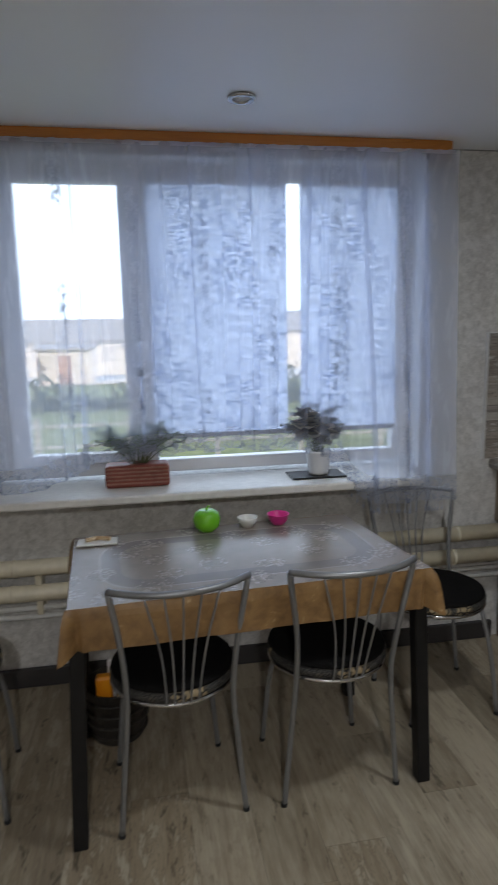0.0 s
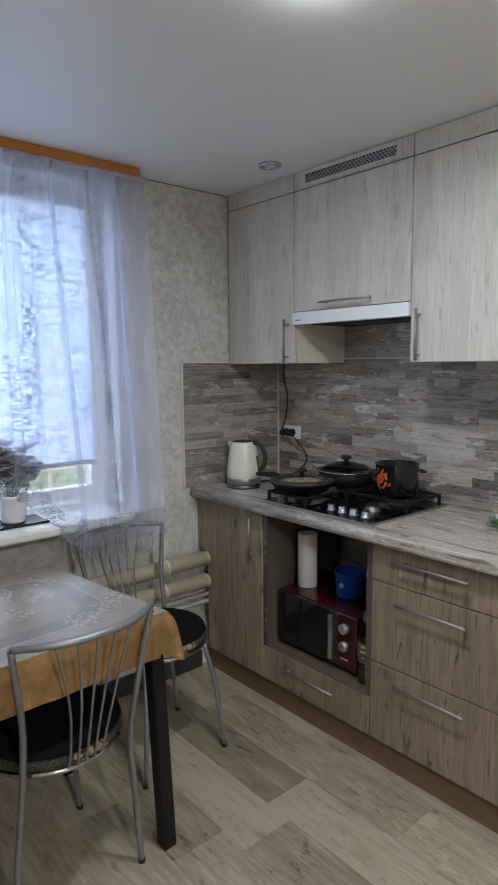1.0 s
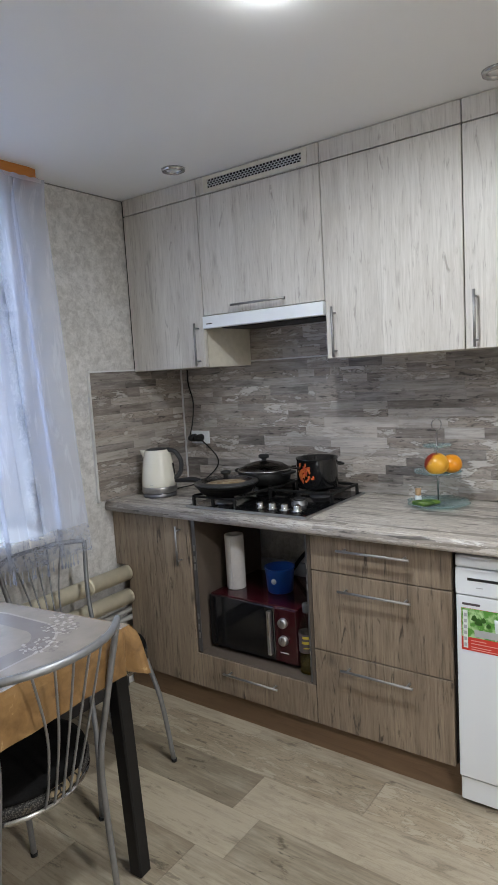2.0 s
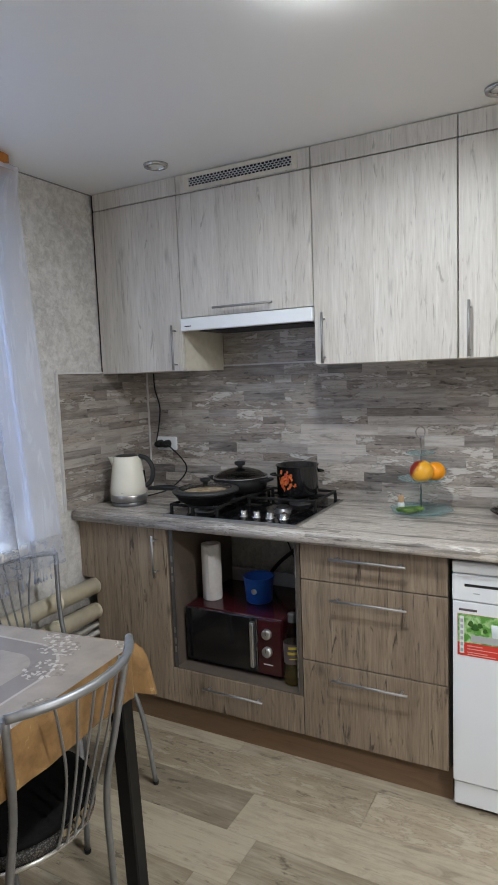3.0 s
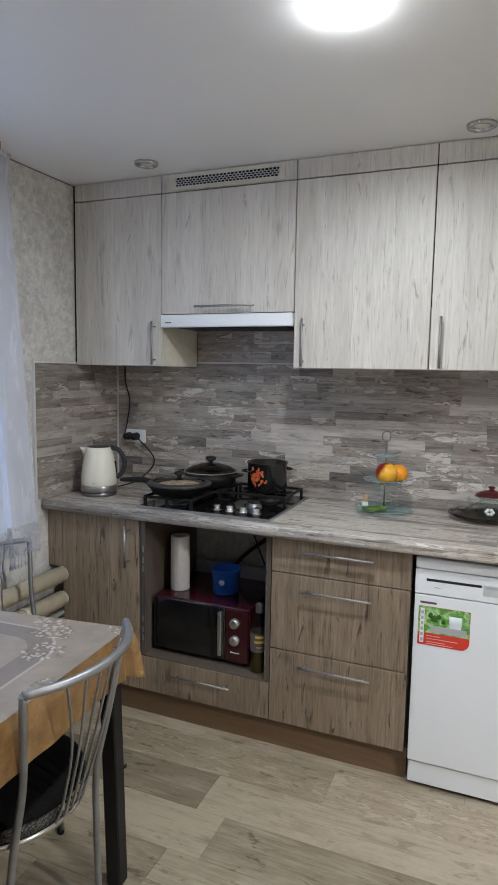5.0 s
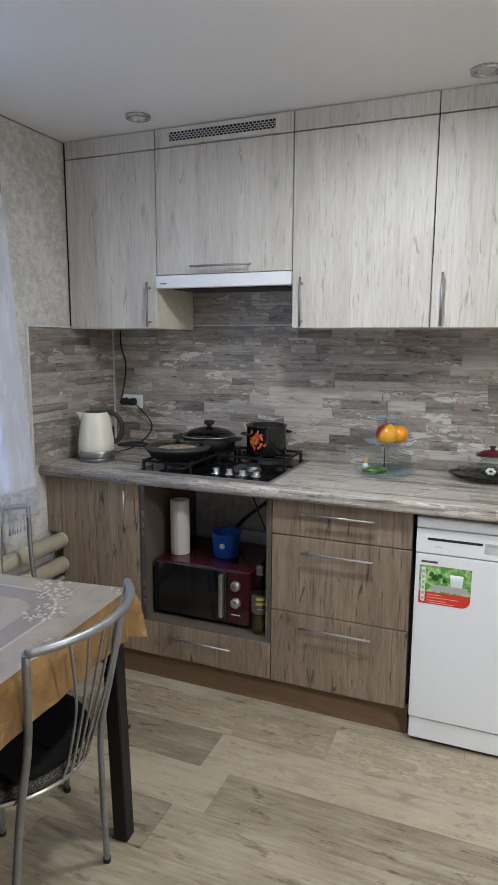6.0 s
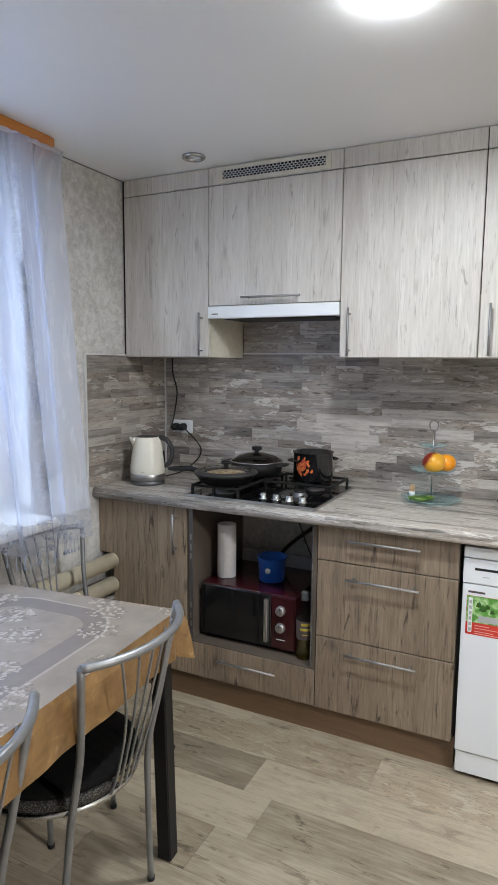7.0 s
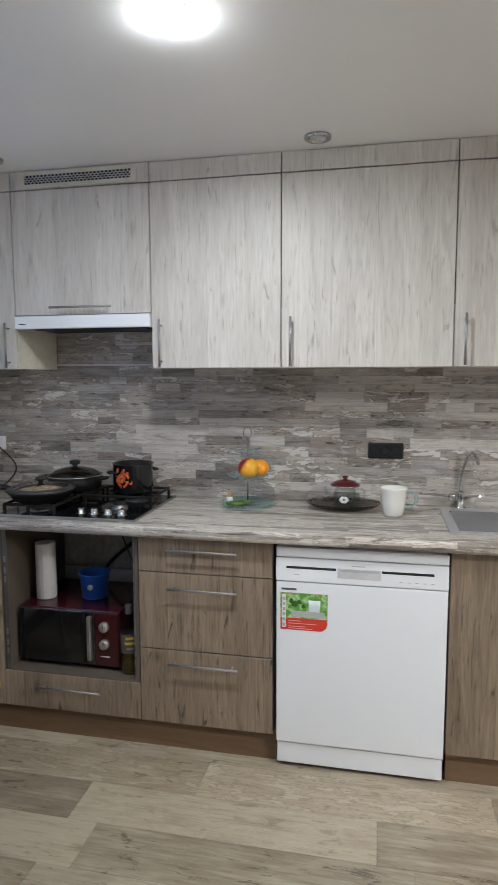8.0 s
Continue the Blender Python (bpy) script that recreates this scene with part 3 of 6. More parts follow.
# radiator of welded pipes
r = thing("pipe_radiator", (0.5, 2.87, 0.33), "cream painted radiator of long welded pipes under the window", "radiator")
for z, rad in ((0.560, 0.034), (0.452, 0.034)):
    part("pipe", lathe([(0, 0), (rad * 0.7, 0.003), (rad, 0.014), (rad, 3.6), (0, 3.6)], (-1.77, 2.868, z), 24, "x"), M["pipe"], r)
    part("end_cap", lathe([(rad * 1.0, 0), (rad * 0.96, 0.012), (rad * 0.7, 0.02), (0, 0.023)], (1.83, 2.868, z), 24, "x"), M["pipe"], r)
for x in (1.61, 0.9, -0.3):
    for z in (0.560, 0.452):
        part("weld_ring", lathe([(0.034, -0.006), (0.0365, -0.003), (0.0365, 0.003), (0.034, 0.006)], (x + 0.012 * (z > 0.5), 2.868, z), 24, "x"), M["pipe"], r)
for x in (1.05, 0.1, -0.7):
    part("joint_pipe", tube([(x, 2.868, 0.452), (x, 2.868, 0.56)], 0.016, 12), M["pipe"], r)
for z in (0.382, 0.345):
    part("supply_pipe", tube([(-1.8, 2.885, z), (1.87, 2.885, z)], 0.012, 12), M["pipe_white"], r, "white supply pipe")
for x in (1.2, -0.2):
    part("bracket", box(x - 0.012, x + 0.012, 2.86, YW + 0.005, 0.36, 0.53), M["pipe"], r)

# ---- outside ----
M["grass"] = piece_wood("rough_grass", (0.20, 0.27, 0.11), (0.36, 0.42, 0.20), (0.55, 0.55, 0.36), (0.10, 0.13, 0.05), "x", 0.9, 0.5)
M["far_wall"] = plain("far_house_wall", (0.93, 0.91, 0.88), 0.8)
M["far_roof"] = plain("far_house_roof", (0.55, 0.55, 0.57), 0.8)
M["far_brick"] = plain("far_house_brick", (0.60, 0.40, 0.30), 0.8)
M["sky_glow"] = emit_plain("overcast_sky", (0.66, 0.80, 1.0), 4.5)
bm = bmesh.new()
arc = [(62 * math.sin(a), 3.2 + 58 * math.cos(a)) for a in np.linspace(-1.35, 1.35, 25)]
cols = [[bm.verts.new((x, y, z)) for z in (-1.0, 4.0, 20.0, 48.0)] for x, y in arc]
for i in range(24):
    for j in range(3):
        bm.faces.new((cols[i][j], cols[i][j + 1], cols[i + 1][j + 1], cols[i + 1][j]))
structure("backdrop", bm, M["sky_glow"], "bright white overcast sky far beyond the window")
structure("ground", box(-160, 160, -160, 300, -0.9, -0.7), M["grass"], "rough grass outside the window")
M["far_orange"] = plain("far_orange_paint", (0.72, 0.33, 0.13), 0.8)
for nm, cx, cy, w, h, mt in (("far_house", -3.4, 38.0, 6.0, 2.0, "far_wall"), ("far_house", -10.4, 39.0, 7.0, 2.2, "far_orange"), ("far_house", 3.6, 41.0, 6.4, 2.2, "far_brick"), ("far_house", 11.0, 40.0, 8.0, 2.4, "far_wall")):
    hs = thing(nm, (cx, cy, -0.7), "low house with a dark pitched roof beyond the grass", "house", "far houses")
    part("wall", box(cx - w / 2, cx + w / 2, cy, cy + 5, -0.7, h - 0.7), M[mt], hs)
    bm = bmesh.new()
    a = [bm.verts.new(q) for q in ((cx - w / 2 - 0.3, cy - 0.4, h - 0.75), (cx + w / 2 + 0.3, cy - 0.4, h - 0.75), (cx + w / 2 + 0.3, cy + 5.4, h - 0.75), (cx - w / 2 - 0.3, cy + 5.4, h - 0.75), (cx - w / 2 - 0.3, cy + 2.5, h + 0.55), (cx + w / 2 + 0.3, cy + 2.5, h + 0.55))]
    for q in ((0, 1, 5, 4), (2, 3, 4, 5), (0, 4, 3), (1, 2, 5), (0, 3, 2, 1)):
        bm.faces.new([a[i] for i in q])
    part("roof", bm, M["far_roof"], hs)
    for i in range(3):
        x = cx - w / 2 + w * (i + 0.5) / 3
        part("window", box(x - 0.4, x + 0.4, cy - 0.03, cy + 0.02, 0.1, 0.95), M["pvc"], hs)
structure("pale_yard", box(-60, 40, 30, 52, -0.699, -0.69), M["far_wall"], "pale bare yard before the far houses")
for cx, cy, w, mt in ((-8.4, 31.0, 2.2, "far_wall"), (-5.8, 30.0, 1.6, "far_orange"), (-3.2, 31.5, 2.6, "far_wall"), (0.6, 30.5, 2.0, "far_wall"), (4.6, 31.0, 2.4, "far_orange")):
    sh = thing("garden_shed", (cx, cy, -0.7), "small sunlit garden shed beyond the grass", "shed", "garden sheds")
    part("wall", box(cx - w / 2, cx + w / 2, cy, cy + 1.6, -0.69, 0.85), M[mt], sh)
    bm = box(cx - w / 2 - 0.12, cx + w / 2 + 0.12, cy - 0.15, cy + 1.75, 0.855, 0.95)
    for v_ in bm.verts:
        v_.co.z += 0.2 * (v_.co.y > cy + 0.8)
    part("roof", bm, M["far_roof"], sh)
    part("door", box(cx - 0.3, cx + 0.3, cy - 0.03, cy - 0.002, -0.68, 0.6), M["far_brick"], sh)
# ragged hedge of many small leaves before the sheds
rnd_h = random.Random(12)
bm = bmesh.new()
for i in range(2600):
    c_ = Vector((rnd_h.uniform(-11, 9), 20 + rnd_h.gauss(0, 0.35), 0))
    c_.z = -0.7 + abs(rnd_h.gauss(0, 0.42)) * (0.8 + 0.4 * math.sin(c_.x * 1.7))
    d_ = Vector((rnd_h.gauss(0, 1), rnd_h.gauss(0, 1), rnd_h.gauss(0, 1))).normalized() * 0.16
    e_ = d_.orthogonal().normalized() * 0.07
    bm.faces.new([bm.verts.new(c_ + q) for q in (d_, e_, -d_, -e_)])
M["hedge"] = plain("hedge_leaf", (0.24, 0.28, 0.22), 0.8)
tagged(new("hedge", mesh_of(bm, "hedge", M["hedge"])), "low ragged grey green hedge across the grass", "hedge", kind="stuff")
f = thing("garden_fence", (0, 11, -0.7), "low pale garden fence across the grass", "fence")
for z in (-0.35, 0.0):
    part("rail", box(-9, 6, 11.0, 11.04, z, z + 0.04), M["far_roof"], f)
for i in range(11):
    part("post", box(-9 + i * 1.5, -8.92 + i * 1.5, 11.04, 11.1, -0.7, 0.15), M["far_roof"], f)


# ---- kitchen units ----
def bar_handle(parent, a, b, out=0.03, r=0.0046):
    """A straight bar on two posts; a and b are its ends on a front whose face looks to -x."""
    a, b = Vector(a), Vector(b)
    d = (b - a).normalized()
    bm = tube([a + Vector((-out, 0, 0)), b + Vector((-out, 0, 0))], r, 12)
    inset = min(0.022, (b - a).length * 0.12)
    for q in (a + d * inset, b - d * inset):
        add_tube(bm, [q + Vector((-out, 0, 0)), q + Vector((0.002, 0, 0))], r * 0.8, 8)
    return part("handle", bm, M["handle"], parent, "brushed steel bar handle")


UX, BX = 2.053, 1.857
UZ0, UZ1 = 1.447, 2.141
UPPERS = [(2.941, 2.508, "v", 2.538), (2.506, 1.929, "h", 0), (1.927, 1.424, "v", 1.887), (1.422, 0.813, "v", 1.385), (0.811, 0.20, "v", 0.775), (0.198, -0.42, "v", -0.38)]
for y1, y0, hk, hy in UPPERS:
    yc = (y0 + y1) / 2
    u = thing("wall_cabinet", (2.2, yc, UZ0), "tall wall cabinet with a pale streaked oak door", "cabinet", "wall cabinets")
    zb = 1.66 if hk == "h" else UZ0
    if hk == "h":
        u["label"] = "short wall cabinet with a lift-up pale oak door above the hood"
        part("body", box(UX + 0.02, XW - 0.002, y0, y1, 1.66, 2.14), M["cream"], u)
    else:
        part("body", box(UX + 0.02, XW - 0.002, y0, y1, UZ0, 2.14), M["cream"], u)
    d = part("door", box(UX, UX + 0.018, y0 + 0.001, y1 - 0.001, zb, UZ1, bevel=0.0015), M["upper"], u)
    part("top_panel", box(UX + 0.001, UX + 0.019, y0 + 0.001, y1 - 0.001, UZ1 + 0.004, ZC - 0.002, bevel=0.001), M["upper"], u)
    # black strip behind the fronts paints the shade in the door gaps
    part("shadow_gap", box(UX + 0.012, UX + 0.03, y0 - 0.0009, y1 + 0.0009, 1.666, ZC - 0.001), M["gap"], u)
    if hk == "v":
        bar_handle(d, (UX, hy, 1.452), (UX, hy, 1.631))
    else:
        bar_handle(d, (UX, 2.082, 1.686), (UX, 2.340, 1.686))
# solid black fill where the gap to the wall is only shaded
structure("side_gap_strip", box(UX + 0.01, XW, 2.9415, YW - 0.001, UZ0, ZC - 0.001), M["gap"], "black strip standing in for the shade in the gap beside the first wall cabinet")

# vent grille over the hood
v = thing("vent_grille", (UX, 2.22, 2.18), "white perforated vent grille above the hood cabinet", "vent")
part("backing", box(UX - 0.0012, UX - 0.0002, 1.995, 2.445, 2.158, 2.202), M["gap"], v)
bm = bmesh.new()
for a in ((1.975, 2.462, 2.196, 2.209), (1.975, 2.462, 2.149, 2.163), (1.975, 1.998, 2.163, 2.196), (2.440, 2.462, 2.163, 2.196)):
    add_box(bm, UX - 0.004, UX - 0.0013, a[0], a[1], a[2], a[3])
part("frame", bm, M["cream"], v)
for z in (2.171, 2.179, 2.187):
    part("slat", box(UX - 0.0036, UX - 0.0013, 1.998, 2.440, z - 0.0010, z + 0.0010), M["alu"], v)
bm = bmesh.new()
for row, z in enumerate((2.163, 2.171, 2.179, 2.187)):
    for i in range(28):
        y = 2.000 + (i + 0.5 * (row % 2)) * 0.0158
        if y < 2.436:
            add_box(bm, UX - 0.0034, UX - 0.0013, y, y + 0.0042, z + 0.001, z + 0.007 + 0.002 * (row == 3))
part("lattice", bm, M["alu"], v)

# hood
h = thing("cooker_hood", (2.2, 2.217, 1.607), "flat white built-in cooker hood with a dark filter", "hood")
part("front_panel", box(UX - 0.012, UX + 0.02, 1.930, 2.505, 1.606, 1.656, bevel=0.003, seg=2), M["appliance"], h)
part("body", box(UX + 0.021, XW - 0.01, 1.935, 2.50, 1.612, 1.658), M["steel"], h)
part("filter", box(UX + 0.06, XW - 0.06, 1.98, 2.46, 1.606, 1.6115), M["black_plastic"], h, "dark grease filter")
part("name_bar", box(UX - 0.0128, UX - 0.0121, 2.455, 2.485, 1.622, 1.626), M["gap"], h)

# base units
def front(name, y0, y1, z0, z1, parent, handle=None, mat="base"):
    d = part(name, box(BX, BX + 0.018, y0, y1, z0, z1, bevel=0.0015), M[mat], parent)
    if handle:
        bar_handle(d, (BX, handle[0], handle[2]), (BX, handle[1], handle[3]))
    return d


def carcass(parent, y0, y1, z0=0.115, z1=0.836):
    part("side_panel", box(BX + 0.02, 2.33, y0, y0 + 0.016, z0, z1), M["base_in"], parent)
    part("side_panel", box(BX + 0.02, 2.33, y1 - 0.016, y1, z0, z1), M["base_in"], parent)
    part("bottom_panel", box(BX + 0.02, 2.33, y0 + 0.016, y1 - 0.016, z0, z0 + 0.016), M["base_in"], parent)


u = thing("base_cabinet", (2.1, 2.69, 0), "narrow base cabinet with a weathered oak door", "cabinet", "base cabinets")
carcass(u, 2.496, 2.878)
part("back_panel", box(2.318, 2.33, 2.512, 2.862, 0.131, 0.836), M["base_in"], u)
front("door", 2.4985, 2.8765, 0.118, 0.834, u, (2.546, 2.546, 0.636, 0.804))
fl = thing("filler_panel", (1.87, 2.913, 0.585), "short weathered oak filler panel above the radiator end", "panel")
part("panel", box(BX + 0.001, BX + 0.019, 2.880, YW - 0.002, 0.585, 0.835, bevel=0.0012), M["base"], fl)

u = thing("open_oven_unit", (2.1, 2.21, 0), "open base unit without a door, over one low drawer", "cabinet", "base cabinets")
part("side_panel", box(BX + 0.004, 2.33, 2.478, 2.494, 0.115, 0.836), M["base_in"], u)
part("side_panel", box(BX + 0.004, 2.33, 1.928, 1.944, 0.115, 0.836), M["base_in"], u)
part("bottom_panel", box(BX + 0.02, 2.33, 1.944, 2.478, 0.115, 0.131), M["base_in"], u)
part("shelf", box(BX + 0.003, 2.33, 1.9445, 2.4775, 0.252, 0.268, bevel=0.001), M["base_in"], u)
front("drawer_front", 1.9285, 2.4955, 0.118, 0.262, u, (2.081, 2.340, 0.217, 0.217))
for y, wide in ((2.477, 0.008), (1.945, 0.0035)):
    hr = part("hinge_rail", box(BX + 0.002, BX + 0.006, y - wide, y + wide, 0.27, 0.834), M["burner"], u, "aluminium edge rail with hinge plates")
    for z in (0.33, 0.365, 0.41, 0.62, 0.655, 0.70):
        part("hinge_plate", box(BX - 0.001, BX + 0.0019, y - wide * 0.5, y + wide * 0.5, z, z + 0.024, bevel=0.0005), M["steel"], hr)

u = thing("drawer_unit", (2.1, 1.67, 0), "base unit with three weathered oak drawers", "cabinet", "base cabinets")
carcass(u, 1.421, 1.926)
part("back_panel", box(2.318, 2.33, 1.437, 1.91, 0.131, 0.836), M["base_in"], u)
for z0, z1, hz in ((0.118, 0.4035, 0.361), (0.4075, 0.6985, 0.647), (0.7025, 0.834, 0.791)):
    front("drawer_front", 1.4225, 1.9245, z0, z1, u, (1.546, 1.8065, hz, hz))

u = thing("sink_cabinet", (2.1, 0.5, 0), "base cabinet under the sink with weathered oak doors", "cabinet", "base cabinets")
carcass(u, 0.21, 0.819)
front("door", 0.514, 0.8175, 0.118, 0.834, u)
front("door", 0.2115, 0.510, 0.118, 0.834, u)
structure("plinth_strip", box(1.893, 1.908, 1.415, 2.94, 0.0, 0.114), M["plinth"], "brown plinth strip under the base units")
structure("plinth_strip", box(1.893, 1.908, 0.10, 0.812, 0.0, 0.114), M["plinth"], "brown plinth strip under the base units")

# worktop with a rounded front edge and a cut-out for the sink
SX0, SX1, SY0, SY1 = 1.925, 2.335, 0.30, 0.812
wt = thing("worktop", (2.1, 1.5, 0.838), "long worktop with worn grey plank print and rounded edge", "worktop")
bm = bmesh.new()
prof = [(1.826, 0.838), (1.816, 0.842), (1.8125, 0.850), (1.8125, 0.866), (1.816, 0.875), (1.824, 0.879), (1.835, 0.880)]
ra, rb = [[bm.verts.new((x, y, z)) for x, z in prof + [(SX0 + 0.01, 0.880), (SX0 + 0.01, 0.838)]] for y in (2.946, 0.10)]
for i in range(len(ra)):
    j = (i + 1) % len(ra)
    q = bm.faces.new((ra[i], rb[i], rb[j], ra[j]))
    q.smooth = i < 6
bm.faces.new(ra[::-1])
bm.faces.new(rb)
bmesh.ops.recalc_face_normals(bm, faces=bm.faces[:])
part("front_edge", bm, M["worktop"], wt, "rounded front edge")
bm = bmesh.new()
add_box(bm, SX0 + 0.01, XW - 0.009, SY1 - 0.01, 2.9395, 0.838, 0.880)
add_box(bm, SX1 - 0.01, XW - 0.009, 0.10, SY1 - 0.01, 0.838, 0.880)
bmesh.ops.recalc_face_normals(bm, faces=bm.faces[:])
part("board", bm, M["worktop"], wt)

# splashback panels, printed planks
def plank_rows(parent, u0, u1, z0, z1, at, seed, mat, side, mn=0.12, mx=0.40):
    rnd = random.Random(seed)
    shared = {}
    z = z0
    while z < z1 - 0.012:
        h = min(rnd.choice((0.033, 0.038, 0.043, 0.048)), z1 - z)
        if z1 - z - h < 0.014:
            h = z1 - z
        a = u0
        first = True
        while a < u1 - 0.005:
            w = rnd.choice((0.08, 0.11, 0.15, 0.20, 0.26, 0.34)) if not first else rnd.uniform(0.06, 0.3)
            first = False
            if u1 - a - w < 0.05:
                w = u1 - a
            key = (round(w, 3), round(h, 3))
            if key not in shared:
                if side == "x":
                    b = box(-0.0015, 0.0015, -w / 2 + 0.0002, w / 2 - 0.0002, -h / 2 + 0.0002, h / 2 - 0.0002)
                else:
                    b = box(-w / 2 + 0.0002, w / 2 - 0.0002, -0.0015, 0.0015, -h / 2 + 0.0002, h / 2 - 0.0002)
                shared[key] = mesh_of(b, "plank", mat)
            ob = new("plank", shared[key])
            ob.parent = parent
            d = rnd.uniform(0, 0.0006)
            ob.location = (at - d, a + w / 2, z + h / 2) if side == "x" else (a + w / 2, at - d, z + h / 2)
            a += w
        z += h


# ---- table ----
TX, TY, TT = 0.538, 2.320, 3.6
tb = thing("dining_table", (TX, TY, 0), "dining table with black square legs", "table", turn=TT)
bm = box(-0.530, 0.530, -0.305, 0.305, 0.722, 0.752, bevel=0.004)
for v_ in bm.verts:
    if v_.co.x > 0:
        v_.co.x -= 0.042 * (v_.co.y + 0.305) / 0.61
part("tabletop", bm, M["table_leg"], tb, here=True)
for sx in (-1, 1):
    for sy in (-1, 1):
        bm = box(sx * 0.537, sx * 0.493, sy * 0.286, sy * 0.242, 0, 0.72, bevel=0.004)
        for v_ in bm.verts:
            v_.co.x -= 0.042 if sx > 0 and sy > 0 else 0.0
            v_.co.x += sx * 0.034 * (1 - v_.co.z / 0.72)
        part("leg", bm, M["table_leg"], tb, here=True)
part("apron", add_box(box(-0.49, 0.49, -0.275, -0.255, 0.66, 0.721), -0.49, 0.49, 0.255, 0.275, 0.66, 0.721), M["table_leg"], tb, here=True)


def cloth_top():
    m, nt, b = material("printed_oilcloth")
    tc = nt.nodes.new("ShaderNodeTexCoord")
    sp = node(nt, "SeparateXYZ", Vector=tc.outputs["Object"])
    ax, ay = mth(nt, "ABSOLUTE", sp.outputs[0]), mth(nt, "ABSOLUTE", sp.outputs[1])
    # rounded-rectangle distance from the middle, for the printed bands
    qx, qy = mth(nt, "MAXIMUM", mth(nt, "SUBTRACT", ax, 0.30), 0.0), mth(nt, "MAXIMUM", mth(nt, "SUBTRACT", ay, 0.07), 0.0)
    d = mth(nt, "SQRT", mth(nt, "ADD", mth(nt, "MULTIPLY", qx, qx), mth(nt, "MULTIPLY", qy, qy)))
    v = coords(nt)
    n1, n2 = noise_of(nt, v, 14, 5, 0.6), noise_of(nt, v, 160, 3)
    base = mixc(nt, step(nt, n1, 0.3, 0.7), (0.235, 0.20, 0.172), (0.30, 0.26, 0.222))
    band = mth(nt, "MULTIPLY", mth(nt, "GREATER_THAN", d, 0.085), mth(nt, "LESS_THAN", d, 0.145))
    c = mixc(nt, mth(nt, "MULTIPLY", band, 0.6), base, (0.15, 0.132, 0.128))
    line = mth(nt, "LESS_THAN", mth(nt, "ABSOLUTE", mth(nt, "SUBTRACT", d, 0.148)), 0.004)
    c = mixc(nt, mth(nt, "MULTIPLY", line, 0.35), c, (0.50, 0.46, 0.42))
    # sprays of pale blossom with dark leaves
    vo = node(nt, "TexVoronoi", Vector=v, Scale=6.2, Randomness=0.8)
    shift = node(nt, "VectorMath", i0=node(nt, "TexNoise", Vector=v, Scale=45.0).outputs["Color"], i1=(0.03, 0.03, 0.03))
    shift.operation = "MULTIPLY"
    pet = node(nt, "TexVoronoi", Vector=node(nt, "VectorMath", i0=v, i1=shift.outputs[0]).outputs[0], Scale=72.0, Randomness=1.0)
    vo.voronoi_dimensions = pet.voronoi_dimensions = "2D"
    spray = mth(nt, "LESS_THAN", mth(nt, "ADD", vo.outputs["Distance"], mth(nt, "MULTIPLY", n1, 0.5)), 0.56)
    leaf = mth(nt, "MULTIPLY", spray, mth(nt, "LESS_THAN", pet.outputs["Distance"], 0.40))
    c = mixc(nt, mth(nt, "MULTIPLY", leaf, 0.5), c, mixc(nt, mth(nt, "GREATER_THAN", node(nt, "SeparateColor", Color=pet.outputs["Color"]).outputs[0], 0.5), (0.15, 0.125, 0.11), (0.56, 0.51, 0.45)))
    nt.links.new(c, b.inputs["Base Color"])
    b.inputs["Roughness"].default_value = 0.24
    bump(nt, b, mth(nt, "ADD", mth(nt, "MULTIPLY", n2, 0.3), mth(nt, "ADD", leaf, n1)), 0.12, 0.002)
    return m


def cloth_border():
    m, nt, b = material("ochre_cloth_border")
    v = coords(nt, (1, 1, 1))
    n1, n2 = noise_of(nt, v, 22, 5, 0.6, 0.5), noise_of(nt, v, 300, 2)
    c = mixc(nt, step(nt, n1, 0.35, 0.7), (0.155, 0.083, 0.029), (0.285, 0.165, 0.064))
    nt.links.new(mixc(nt, step(nt, n1, 0.66, 0.72, 0, 0.5), c, (0.62, 0.48, 0.28)), b.inputs["Base Color"])
    b.inputs["Roughness"].default_value = 0.36
    bump(nt, b, mth(nt, "ADD", n1, mth(nt, "MULTIPLY", n2, 0.3)), 0.2, 0.002)
    return m


M["cloth_top"], M["cloth_border"] = cloth_top(), cloth_border()
tcl = thing("tablecloth", (TX, TY, 0.753), "printed beige floral oilcloth with a hanging ochre border", "tablecloth", turn=TT)
HX, HY = 0.543, 0.316
def narrowed(x, y):
    return x - 0.042 * min(1.0, max(0.0, (x + HX) / (2 * HX))) * min(1.0, max(0.0, (y + HY) / (2 * HY)))


bm = bmesh.new()
g = [[bm.verts.new((narrowed(x, y), y, 0.0035 + 0.0012 * noise.noise((x * 9, y * 9, 3)))) for y in np.linspace(-HY + 0.006, HY - 0.006, 24)] for x in np.linspace(-HX + 0.006, HX - 0.006, 40)]
for i in range(39):
    for j in range(23):
        bm.faces.new((g[i][j], g[i + 1][j], g[i + 1][j + 1], g[i][j + 1]))
part("top_sheet", bm, M["cloth_top"], tcl, smooth=True, here=True)


